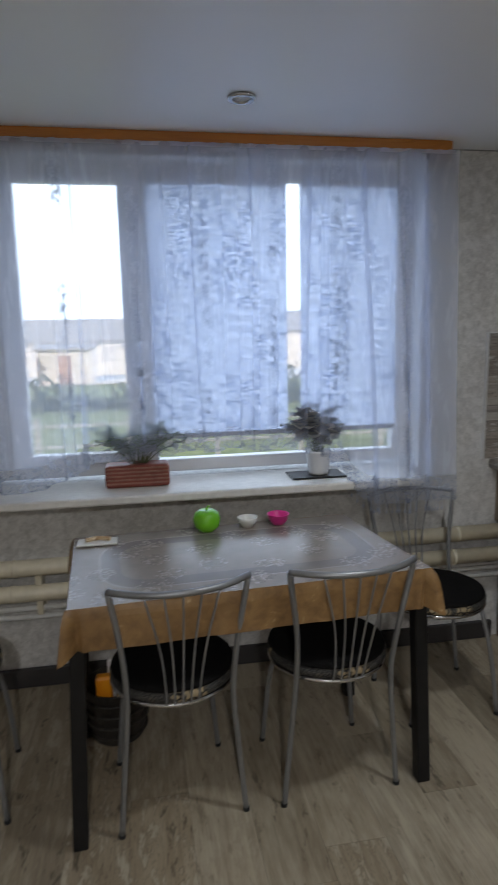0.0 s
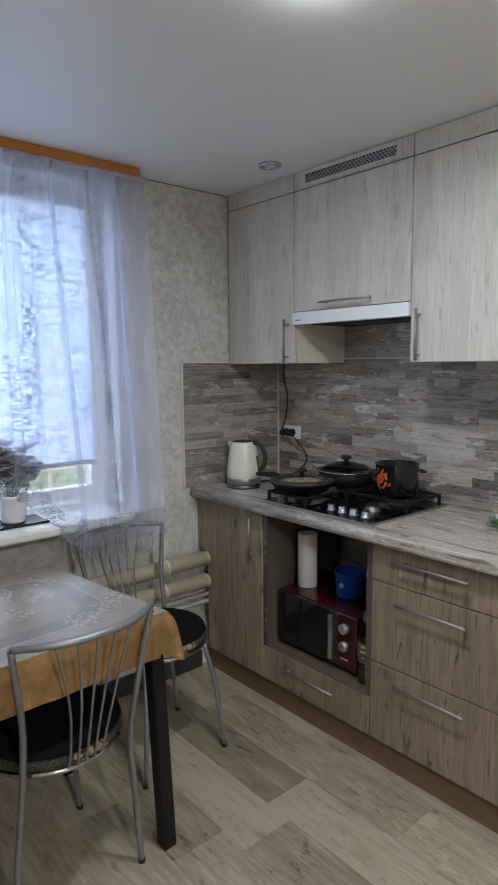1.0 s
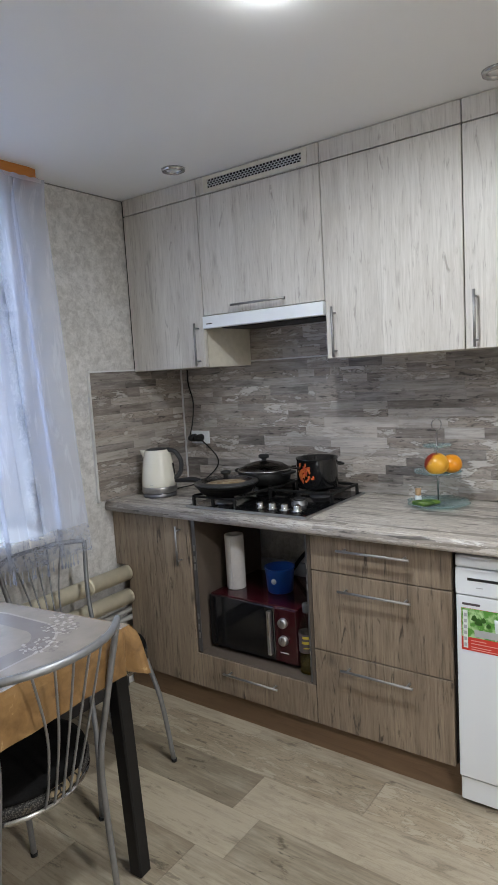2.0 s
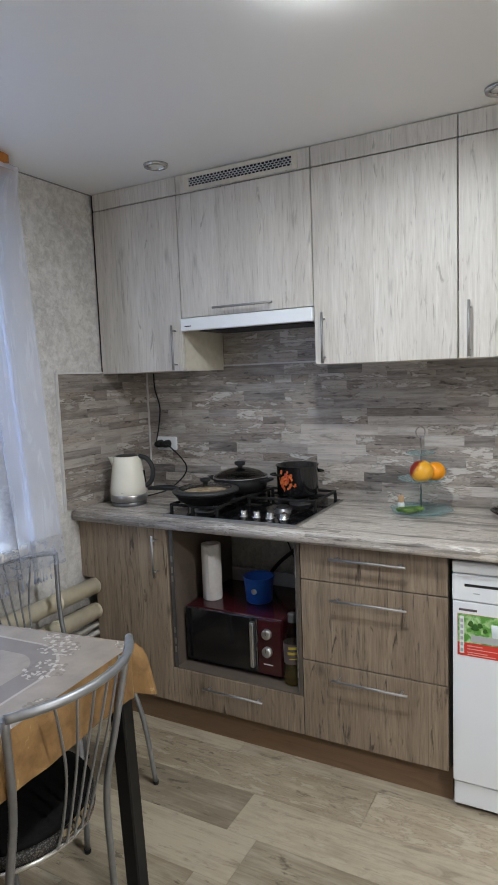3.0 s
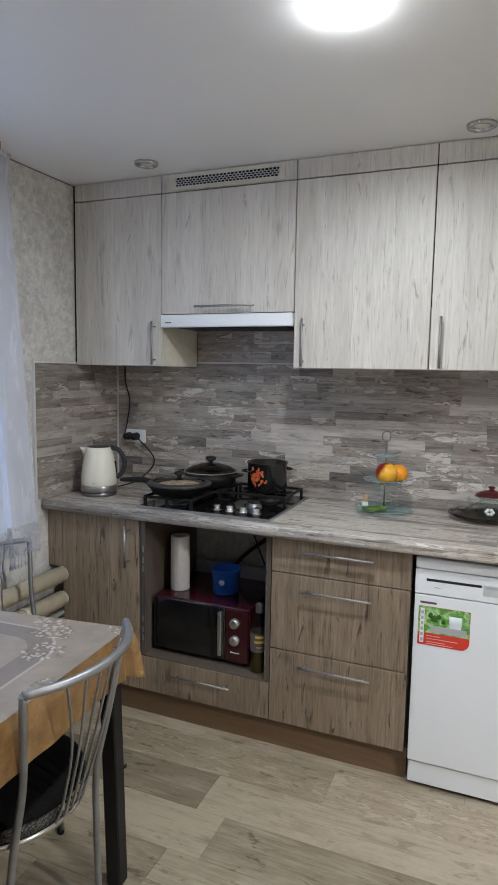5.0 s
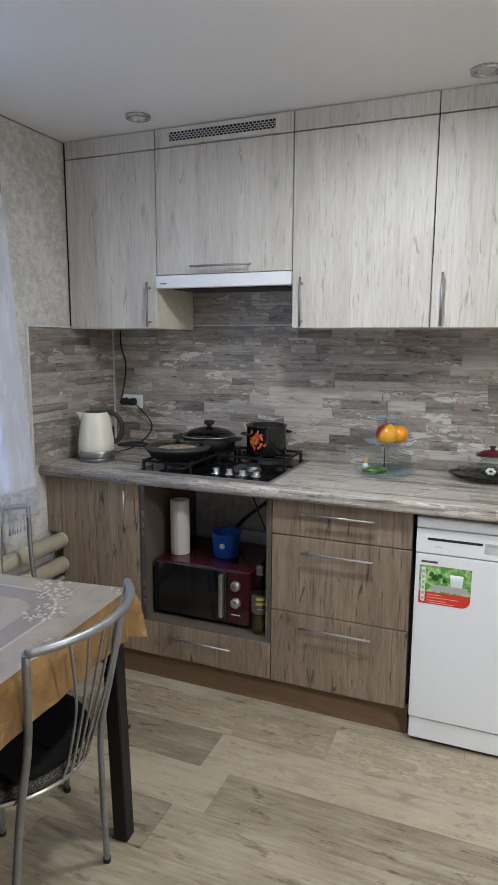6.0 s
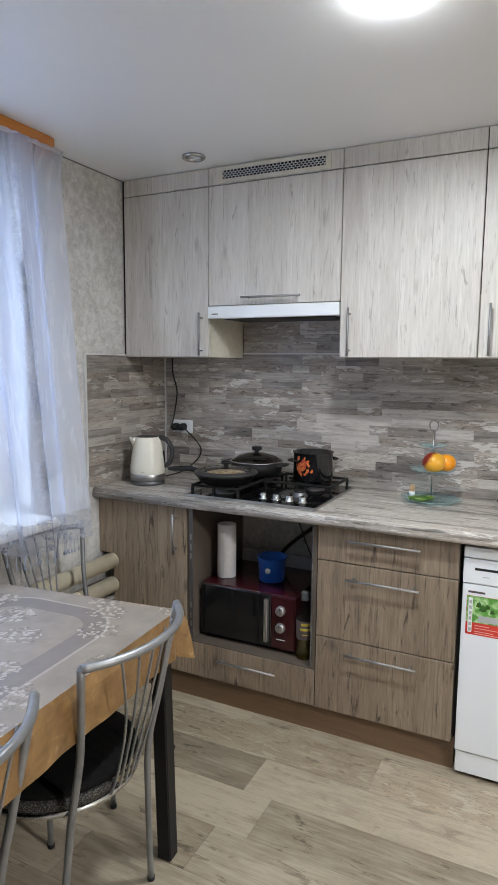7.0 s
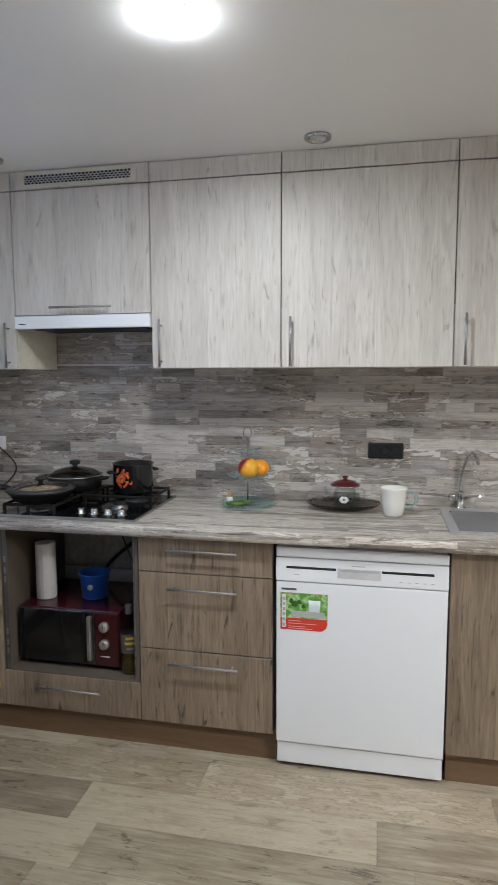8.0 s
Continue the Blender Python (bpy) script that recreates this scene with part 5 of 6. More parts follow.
for s in (-1, 1):
    part("side_handle", tube(curve([(px + 0.03, py + s * 0.112, GZ + 0.046), (px + 0.022, py + s * 0.142, GZ + 0.05), (px - 0.022, py + s * 0.142, GZ + 0.05), (px - 0.03, py + s * 0.112, GZ + 0.046)], 8), 0.006, 10), M["black_plastic"], sp_)

px, py = 2.205, 2.080
pt = thing("enamel_pot", (px, py, GZ), "tall black enamel pot with a printed orange flower", "pot")
part("pot", lathe([(0, 0), (0.080, 0), (0.084, 0.006), (0.084, 0.114), (0.088, 0.119), (0.0875, 0.122), (0.081, 0.119), (0.080, 0.006), (0, 0.004)], (px, py, GZ), 44), M["enamel"], pt)
bm = bmesh.new()
for k in range(46):
    rr = random.Random(k)
    a0, z0 = math.radians(198) + rr.gauss(0, 0.20) - 0.47, 0.064 + rr.gauss(0, 0.017)
    w = rr.uniform(0.05, 0.10)
    h = rr.uniform(0.004, 0.009)
    z0 = min(max(z0, 0.03), 0.1)
    ring = []
    for q in range(7):
        t = 2 * math.pi * q / 7
        a = a0 + w * math.cos(t) * 0.9
        z = z0 + h * math.sin(t) * (1 + 0.3 * math.sin(3 * t))
        ring.append(bm.verts.new((px + (0.0846 + 0.00003 * k) * math.cos(a), py + (0.0846 + 0.00003 * k) * math.sin(a), GZ + z)))
    bm.faces.new(ring)
part("flower_print", bm, M["flower_print"], pt, "orange and red printed flower")
for s in (-1, 1):
    d = Vector((0.75, -0.66, 0)) * s
    n_ = Vector((0.66, 0.75, 0))
    c0 = Vector((px, py, GZ + 0.088))
    part("side_handle", tube(curve([c0 + d * 0.084 + n_ * 0.024, c0 + d * 0.108 + n_ * 0.02, c0 + d * 0.108 - n_ * 0.02, c0 + d * 0.084 - n_ * 0.024], 8), 0.0042, 8), M["enamel"], pt)

# ---- kettle ----
M["kettle"] = plain("cream_kettle_enamel", (0.76, 0.735, 0.64), 0.15, 0, 0.02, 12, 0.3, 0)
kx, ky = 2.015, 2.800
LF = Vector((-0.38, 0.92, 0))
kt = thing("electric_kettle", (kx, ky, 0.88), "cream electric kettle on a steel base with a grey handle", "kettle")
part("power_base", lathe([(0, 0), (0.074, 0), (0.076, 0.0042), (0.075, 0.0138), (0.072, 0.0180), (0, 0.0180)], (kx, ky, 0.8805), 36), M["burner"], kt)
part("steel_band", lathe([(0.076, 0.0191), (0.079, 0.0212), (0.0795, 0.0456), (0.078, 0.0477)], (kx, ky, 0.8805), 36), M["steel"], kt)
part("jug", lathe([(0.077, 0.0477), (0.0795, 0.0530), (0.0785, 0.0795), (0.073, 0.1219), (0.066, 0.1643), (0.058, 0.1993), (0.0545, 0.2099), (0.052, 0.2120), (0.049, 0.2088)], (kx, ky, 0.8805), 40), M["kettle"], kt)
part("lid", lathe([(0.0495, 0.2088), (0.048, 0.2131), (0.035, 0.2162), (0, 0.2173)], (kx, ky, 0.8805), 32), M["dark_grip"], kt)
c0 = Vector((kx, ky, 0.8805))
bm = bmesh.new()
sd = Vector((LF.y, -LF.x, 0))
lip = [[bm.verts.new(c0 + LF * r_ + sd * w_ + Vector((0, 0, z_))) for r_, w_, z_ in row] for row in (
    ((0.054, -0.026, 0.206), (0.082, -0.005, 0.2085), (0.086, 0.0, 0.209), (0.082, 0.005, 0.2085), (0.054, 0.026, 0.206)),
    ((0.055, -0.027, 0.190), (0.078, -0.005, 0.196), (0.081, 0.0, 0.196), (0.078, 0.005, 0.196), (0.055, 0.027, 0.190)),
    ((0.063, -0.012, 0.160), (0.066, -0.003, 0.160), (0.067, 0.0, 0.160), (0.066, 0.003, 0.160), (0.063, 0.012, 0.160)))]
for ra_, rb_ in zip(lip, lip[1:]):
    for q in range(4):
        bm.faces.new((ra_[q], rb_[q], rb_[q + 1], ra_[q + 1])).smooth = True
bmesh.ops.recalc_face_normals(bm, faces=bm.faces[:])
sp_lip = part("spout", bm, M["kettle"], kt, "short cream pouring lip")
md = sp_lip.modifiers.new("thickness", "SOLIDIFY")
md.thickness = 0.0025
part("spout_filter", box(kx - 0.004, kx + 0.004, ky - 0.006, ky + 0.006, 1.062, 1.064), M["black_plastic"], kt)
H_ = [c0 - LF * 0.052 + Vector((0, 0, 0.2099)), c0 - LF * 0.088 + Vector((0, 0, 0.1972)), c0 - LF * 0.112 + Vector((0, 0, 0.1537)), c0 - LF * 0.104 + Vector((0, 0, 0.1039)), c0 - LF * 0.077 + Vector((0, 0, 0.0763))]
part("handle", tube(curve(H_, 8), 0.0105, 12), M["dark_grip"], kt)
part("water_gauge", tube([c0 - LF * 0.0755 + Vector((0, 0, 0.0742)), c0 - LF * 0.070 + Vector((0, 0, 0.1484))], 0.006, 8), M["black_gloss"], kt)
part("name_bar", tube([c0 + Vector((-0.0776, -0.020, 0.062)), c0 + Vector((-0.0745, -0.032, 0.062))], 0.0016, 6), M["label_grey"], kt)

# ---- sockets and leads ----
so = thing("wall_socket", (XW - 0.01, 2.838, 1.105), "white double wall socket with two black plugs", "socket")
part("plate", box(XW - 0.022, XW - 0.0095, 2.782, 2.894, 1.074, 1.138, bevel=0.004, seg=2), M["appliance"], so)
for y in (2.869, 2.828):
    pl = part("plug", lathe([(0, 0.045), (0.012, 0.043), (0.017, 0.030), (0.019, 0.002), (0.019, 0)], (XW - 0.022, y, 1.105), 16, "x"), M["black_plastic"], so)
    pl.matrix_parent_inverse = so.matrix_basis.inverted() @ Matrix.Translation((2 * (XW - 0.022), 0, 0)) @ Matrix.Diagonal((-1, 1, 1, 1))
def lead(label, pts, r=0.0032):
    c = thing("power_lead", pts[0], label, "cable")
    part("cord", tube(curve(pts, 12), r, 8), M["black_plastic"], c)
lead("black lead hanging from under the wall cabinet to the socket", [(XW - 0.014, 2.900, 1.444), (XW - 0.016, 2.896, 1.37), (XW - 0.016, 2.872, 1.28), (XW - 0.018, 2.884, 1.18), (XW - 0.05, 2.880, 1.11), (XW - 0.055, 2.869, 1.105)])
lead("black kettle lead looping from the socket to the worktop", [(XW - 0.06, 2.828, 1.105), (XW - 0.064, 2.79, 1.095), (XW - 0.03, 2.735, 1.02), (XW - 0.02, 2.735, 0.97), (XW - 0.045, 2.77, 0.92), (XW - 0.09, 2.815, 0.8845), (kx + 0.10, ky + 0.03, 0.8845)])
so = thing("wall_socket", (XW - 0.01, 1.034, 1.106), "black triple wall socket on the splashback", "socket")
part("plate", box(XW - 0.022, XW - 0.0095, 0.962, 1.106, 1.074, 1.139, bevel=0.005, seg=2), M["black_plastic"], so)
for y in (0.991, 1.034, 1.077):
    part("outlet", lathe([(0.019, -0.001), (0.018, -0.0005), (0.016, 0.003), (0, 0.003)], (XW - 0.0228, y, 1.106), 20, "x"), M["black_gloss"], so)

# ---- open unit: microwave and what stands on it ----
M["maroon"] = plain("maroon_enamel", (0.038, 0.004, 0.007), 0.22, 0, 0.04, 15, 0.3, 0)
mx0, my0, my1, mz0, mz1 = 1.912, 2.035, 2.462, 0.283, 0.506
mw = thing("microwave", (2.08, 2.25, 0.268), "dark red microwave oven with a black door and silver knobs", "microwave")
part("body", box(mx0 + 0.012, 2.27, my0, my1, mz0, mz1, bevel=0.005, seg=2), M["maroon"], mw)
part("door", box(mx0, mx0 + 0.0115, 2.137, my1 - 0.001, mz0 + 0.003, mz1 - 0.004, bevel=0.003), M["black_gloss"], mw, "black glass door")
part("control_panel", box(mx0, mx0 + 0.0115, my0 + 0.001, 2.1355, mz0 + 0.003, mz1 - 0.004, bevel=0.003), M["maroon"], mw)
part("handle", box(mx0 - 0.022, mx0 - 0.0003, 2.143, 2.160, 0.312, 0.490, bevel=0.004, seg=2), M["alu"], mw, "silver door handle")
for z in (0.448, 0.378):
    kb = part("knob", lathe([(0.020, 0), (0.019, -0.014), (0.015, -0.017), (0, -0.017)], (mx0, 2.093, z), 24, "x"), M["alu"], mw, "silver knob")
    part("dial_mark", box(mx0 - 0.0175, mx0 - 0.0168, 2.0915, 2.0945, z, z + 0.016), M["label_dark"], kb)
part("name_bar", box(mx0 - 0.0008, mx0 + 0.0003, 2.074, 2.112, 0.3245, 0.3285), M["label_pale"], mw)
for y in (2.06, 2.44):
    for x in (1.95, 2.24):
        part("foot", lathe([(0.012, 0), (0.012, 0.0165)], (x, y, 0.268), 12), M["black_plastic"], mw)
M["paper"] = plain("white_paper", (0.78, 0.77, 0.76), 0.85, 0, 0.04, 60, 0, 0.3)
pr = thing("paper_roll", (2.031, 2.402, mz1), "white kitchen paper roll standing on the microwave", "paper roll")
part("roll", lathe([(0.018, 0), (0.039, 0), (0.0405, 0.003), (0.0405, 0.228), (0.039, 0.231), (0.018, 0.231), (0.018, 0)], (2.031, 2.402, mz1 + 0.0005), 32), M["paper"], pr)
part("loose_edge", box(1.9888, 1.9908, 2.390, 2.405, mz1 + 0.004, mz1 + 0.228), M["paper"], pr)
M["blue"] = plain("blue_plastic", (0.02, 0.12, 0.52), 0.3, 0, 0.04, 20)
bk = thing("blue_bowl", (2.078, 2.209, mz1), "blue plastic bucket-shaped bowl on the microwave", "bowl")
part("bowl", lathe([(0, 0), (0.050, 0), (0.053, 0.004), (0.061, 0.098), (0.065, 0.100), (0.065, 0.104), (0.059, 0.103), (0.050, 0.006), (0, 0.005)], (2.078, 2.209, mz1 + 0.0005), 36), M["blue"], bk)
part("badge", lathe([(0, -0.003), (0.012, -0.003), (0.012, 0)], (2.078 - 0.0565, 2.202, mz1 + 0.055), 16, "x"), M["label_pale"], bk, "pale round badge")
M["board_grey"] = plain("grey_board", (0.42, 0.43, 0.46), 0.6)
M["oil"] = thin_glass("sunflower_oil", (0.80, 0.66, 0.22), 0.10)
M["bottle"] = thin_glass("clear_bottle", (0.88, 0.91, 0.86), 0.0)
ox, oy = 1.929, 1.997
ob_ = thing("oil_bottle", (ox, oy, 0.268), "clear oil bottle with dark label and dark cap", "bottle")
part("bottle", lathe([(0, 0), (0.031, 0), (0.034, 0.006), (0.034, 0.055), (0.031, 0.065), (0.034, 0.075), (0.034, 0.165), (0.030, 0.19), (0.014, 0.225), (0.0125, 0.25)], (ox, oy, 0.2685), 28), M["bottle"], ob_)
part("oil", lathe([(0, 0.002), (0.030, 0.002), (0.0325, 0.007), (0.0325, 0.055), (0.0295, 0.065), (0.0325, 0.075), (0.0325, 0.10), (0, 0.10)], (ox, oy, 0.2685), 28), M["oil"], ob_, "golden oil")
part("label", lathe([(0.0345, 0.085), (0.0347, 0.087), (0.0347, 0.158), (0.0345, 0.16)], (ox, oy, 0.2685), 28), M["label_dark"], ob_, "dark paper label")
M["cap_grey"] = plain("dark_cap", (0.07, 0.07, 0.07), 0.5, relief=0)
M["label_yellow"] = plain("label_yellow", (0.60, 0.46, 0.05), 0.4, relief=0)
for z, w in ((0.142, 0.5), (0.122, 0.6), (0.104, 0.4)):
    bm = bmesh.new()
    rows = [[bm.verts.new((ox + 0.0352 * math.cos(a), oy + 0.0352 * math.sin(a), 0.2685 + z + h)) for h in (0, 0.010 if w != 0.4 else 0.004)] for a in np.linspace(math.radians(205) - w, math.radians(205) + w, 9)]
    for i in range(8):
        bm.faces.new((rows[i][0], rows[i + 1][0], rows[i + 1][1], rows[i][1]))
    part("text_bar", bm, M["label_yellow"], ob_)
part("cap", lathe([(0.0155, 0.236), (0.0155, 0.266), (0.013, 0.270), (0, 0.270)], (ox, oy, 0.2685), 20), M["cap_grey"], ob_)
bb = thing("pale_board", (2.322, 2.22, 0.268), "pale grey board standing behind the microwave", "board")
part("board", box(2.312, 2.330, 1.96, 2.470, 0.268, 0.548, bevel=0.002), M["board_grey"], bb)
lead("thick black gas hose behind the open unit", [(2.30, 2.30, 0.50), (2.30, 2.22, 0.60), (2.28, 2.08, 0.72), (2.28, 1.99, 0.83)], 0.009)
lead("thin black lead hanging inside the open unit", [(2.20, 2.20, 0.836), (2.22, 2.15, 0.74), (2.24, 2.11, 0.62), (2.255, 2.06, 0.509)], 0.003)

# ---- fruit stand ----
fx, fy = 2.245, 1.592
RT = -LF
TC = Vector((-0.92, -0.38, 0))
fs = thing("fruit_stand", (fx, fy, 0.88), "tiered glass fruit stand with a steel rod and ring", "fruit stand")
def wavy_plate(r, z, dip):
    bm = bmesh.new()
    rings = []
    for rr, h in ((0.004, 0.0), (r * 0.6, 0.0), (r * 0.85, dip * 0.4), (r, dip), (r * 0.995, dip + 0.0035), (r * 0.84, dip * 0.4 + 0.0035), (r * 0.6, 0.0035), (0.004, 0.0035)):
        rings.append([bm.verts.new((fx + rr * (1 + 0.05 * (rr / r) ** 4 * math.cos(8 * a)) * math.cos(a), fy + rr * (1 + 0.05 * (rr / r) ** 4 * math.cos(8 * a)) * math.sin(a), z + h)) for a in np.linspace(0, 2 * math.pi, 48, endpoint=False)])
    rings.append(rings[0])
    for a, b in zip(rings, rings[1:]):
        for i in range(48):
            q = bm.faces.new((a[i], a[(i + 1) % 48], b[(i + 1) % 48], b[i]))
            q.smooth = True
    bmesh.ops.recalc_face_normals(bm, faces=bm.faces[:])
    return bm
part("plate", wavy_plate(0.113, 0.8815, 0.012), M["teal_glass"], fs, "wide teal glass plate")
part("plate", wavy_plate(0.086, 1.000, 0.010), M["teal_glass"], fs)
part("plate", wavy_plate(0.052, 1.098, 0.008), M["teal_glass"], fs)
part("rod", tube([(fx, fy, 0.884), (fx, fy, 1.165)], 0.003, 10), M["chrome"], fs)
part("ring", tube([(fx + 0.38 * 0.017 * math.cos(a), fy - 0.92 * 0.017 * math.cos(a), 1.184 + 0.021 * math.sin(a)) for a in np.linspace(0, 2 * math.pi, 25)], 0.0024, 8, caps=False), M["chrome"], fs)
def fruit_mat(name, a, b, c):
    m, nt, bs = material(name)
    n, n2 = noise_of(nt, coords(nt), 13, 3, 0.5, 0.5), noise_of(nt, coords(nt), 300, 2)
    col = mixc(nt, step(nt, n, 0.36, 0.47), a, b)
    nt.links.new(mixc(nt, step(nt, n2, 0.6, 0.75, 0, 0.25), col, c), bs.inputs["Base Color"])
    bs.inputs["Roughness"].default_value = 0.32
    bump(nt, bs, n2, 0.08, 0.001)
    return m
def apple_skin():
    """Yellow skin with a dark red cheek on one flank and fine streaks."""
    m, nt, bs = material("apple_skin")
    tc = nt.nodes.new("ShaderNodeTexCoord")
    sp = node(nt, "SeparateXYZ", Vector=tc.outputs["Generated"])
    n, n2 = noise_of(nt, coords(nt, (1, 1, 0.3)), 90, 4, 0.6, 0.4), noise_of(nt, coords(nt), 14, 3)
    side = mth(nt, "ADD", mth(nt, "MULTIPLY", sp.outputs[1], 0.75), mth(nt, "ADD", mth(nt, "MULTIPLY", sp.outputs[2], 0.35), mth(nt, "MULTIPLY", n2, 0.5)))
    cheek = step(nt, mth(nt, "ADD", side, mth(nt, "MULTIPLY", n, 0.25)), 0.95, 1.12)
    nt.links.new(mixc(nt, cheek, (0.74, 0.37, 0.03), (0.24, 0.022, 0.012)), bs.inputs["Base Color"])
    bs.inputs["Roughness"].default_value = 0.3
    bump(nt, bs, n, 0.05, 0.001)
    return m
M["apple"] = apple_skin()
M["orange"] = fruit_mat("orange_peel", (0.74, 0.25, 0.01), (0.80, 0.30, 0.012), (0.7, 0.2, 0.01))
def fruit(name, at, r, mt, label, stalk):
    f_ = thing(name, at, label, "fruit", "fruit on the stand")
    part("flesh", lathe([(0, 0.10 * r)] + [(r * math.sin(t) * (1 + 0.05 * math.cos(t)), r * (1 - math.cos(t)) * 0.94) for t in np.linspace(0.35, 2.75, 13)] + [(r * 0.12, 1.74 * r), (0, 1.66 * r)], at, 28), M[mt], f_)
    if stalk:
        part("stalk", tube([(at[0], at[1], at[2] + 1.66 * r), (at[0] + 0.004, at[1], at[2] + 2.0 * r)], 0.0016, 6), M["plinth"], f_)
    return f_
a_ = Vector((fx, fy, 1.0045)) + TC * 0.048 - RT * 0.006
o_ = Vector((fx, fy, 1.0045)) + RT * 0.049 + TC * 0.018
fruit("apple", tuple(a_), 0.043, "apple", "red and yellow apple on the glass fruit stand", True)
fruit("orange_fruit", tuple(o_), 0.037, "orange", "bright orange on the glass fruit stand", False)
M["green_veg"] = two_tone("green_skin", (0.035, 0.085, 0.015), (0.12, 0.20, 0.035), 40, 0.35)
g_ = Vector((fx, fy, 0.894)) + TC * 0.03 - RT * 0.065
gv = thing("green_pepper", tuple(g_), "green pepper pods on the lower glass plate", "vegetable")
for i, (u, w) in enumerate(((0.0, 0.012), (0.02, -0.01))):
    s_ = g_ + TC * w + Vector((0, 0, 0.004))
    part("pod", tube(curve([s_ - RT * 0.03, s_ + RT * (0.01 + u) + TC * 0.008, s_ + RT * (0.05 + u)], 8), [0.004 + 0.008 * math.sin(math.pi * (i + 0.5) / 17.5) for i in range(17)], 10), M["green_veg"], gv)
M["cork"] = plain("cork", (0.45, 0.30, 0.17), 0.8, 0, 0.15, 80)
c_ = Vector((fx, fy, 0.8855)) - RT * 0.072 - TC * 0.02
cj = thing("corked_jar", tuple(c_), "tiny blue and white jar with a cork", "jar")
part("jar", lathe([(0, 0), (0.012, 0), (0.013, 0.02), (0.010, 0.030), (0, 0.030)], tuple(c_), 16), M["label_pale"], cj)
part("cork", lathe([(0.010, 0.0305), (0.011, 0.055), (0, 0.056)], tuple(c_), 14), M["cork"], cj)

# ---- tray with teapot, mug, cup ----
tx, ty = 2.255, 1.198
tr = thing("glass_tray", (tx, ty, 0.88), "oval smoked glass tray on the worktop", "tray")
part("dish", lathe([(0, 0), (0.090, 0), (0.125, 0.010), (0.150, 0.026), (0.148, 0.029), (0.122, 0.014), (0.09, 0.004), (0, 0.004)], (tx, ty, 0.8805), 40, squash=(0.78, 1)), M["smoke_glass"], tr)
M["lid_red"] = plain("dark_red_lid", (0.075, 0.010, 0.012), 0.25, 0, 0.05)
tp = thing("glass_teapot", (tx, ty - 0.006, 0.885), "small clear glass teapot with a dark red lid", "teapot")
part("jug", lathe([(0, 0), (0.036, 0), (0.045, 0.010), (0.049, 0.035), (0.044, 0.070), (0.038, 0.085), (0.036, 0.085), (0.042, 0.068), (0.047, 0.035), (0.043, 0.011), (0, 0.002)], (tx, ty - 0.006, 0.8855), 32), M["clear_glass"], tp)
part("lid", lathe([(0.050, 0.088), (0.058, 0.091), (0.056, 0.097), (0.047, 0.099), (0.045, 0.104), (0.030, 0.110), (0.010, 0.114), (0.008, 0.119), (0.014, 0.124), (0.010, 0.129), (0, 0.130)], (tx, ty - 0.006, 0.8855), 32), M["lid_red"], tp)
for i in range(6):
    a = i * math.pi / 3
    part("flower_petal", lathe([(0, -0.002), (0.007, -0.0015), (0.006, 0.001), (0, 0.001)], (tx - 0.050, ty - 0.004 + 0.012 * math.cos(a), 0.925 + 0.009 * math.sin(a)), 7, "x"), M["label_white"], tp, "white printed flower petal")
part("lid_rim", tube([(tx + 0.0585 * math.cos(a), ty - 0.006 + 0.0585 * math.sin(a), 0.9765) for a in np.linspace(0, 2 * math.pi, 41)], 0.0022, 8, caps=False), M["chrome"], tp, "thin steel lid rim")
part("handle", tube(curve([(tx, ty - 0.05, 0.965), (tx, ty - 0.082, 0.955), (tx, ty - 0.078, 0.915), (tx, ty - 0.052, 0.905)], 8), 0.0045, 10), M["clear_glass"], tp)
part("spout", tube(curve([(tx, ty + 0.036, 0.915), (tx, ty + 0.065, 0.94), (tx, ty + 0.078, 0.968)], 8), [0.011 - 0.0003 * i for i in range(17)], 12), M["clear_glass"], tp)
ll = thing("small_strainer", (tx - 0.01, ty + 0.105, 0.90), "small dark tea strainer lying on the tray", "strainer")
part("cup", lathe([(0, 0.0), (0.012, 0.003), (0.021, 0.016), (0.020, 0.017), (0.011, 0.005), (0, 0.002)], (tx - 0.01, ty + 0.095, 0.912), 20), M["steel"], ll)
part("handle", tube([(tx - 0.01, ty + 0.075, 0.928), (tx, ty + 0.04, 0.948)], 0.002, 6), M["steel"], ll)
M["mug"] = plain("white_mug_glaze", (0.76, 0.752, 0.71), 0.15, 0, 0.02, 10, 0.2, 0)
ux, uy = 2.165, 1.003
mg = thing("mug", (ux, uy, 0.88), "tall white china mug on the worktop", "mug")
part("cup", lathe([(0, 0), (0.031, 0), (0.037, 0.006), (0.044, 0.05), (0.0485, 0.098), (0.0525, 0.107), (0.0518, 0.110), (0.0485, 0.106), (0.0415, 0.05), (0.034, 0.008), (0, 0.006)], (ux, uy, 0.8805), 36), M["mug"], mg)
part("handle", tube(curve([(ux + 0.012, uy - 0.044, 0.970), (ux + 0.02, uy - 0.080, 0.962), (ux + 0.02, uy - 0.080, 0.920), (ux + 0.012, uy - 0.040, 0.905)], 8), 0.0065, 10), M["teal_glass"], mg, "grey glass handle")

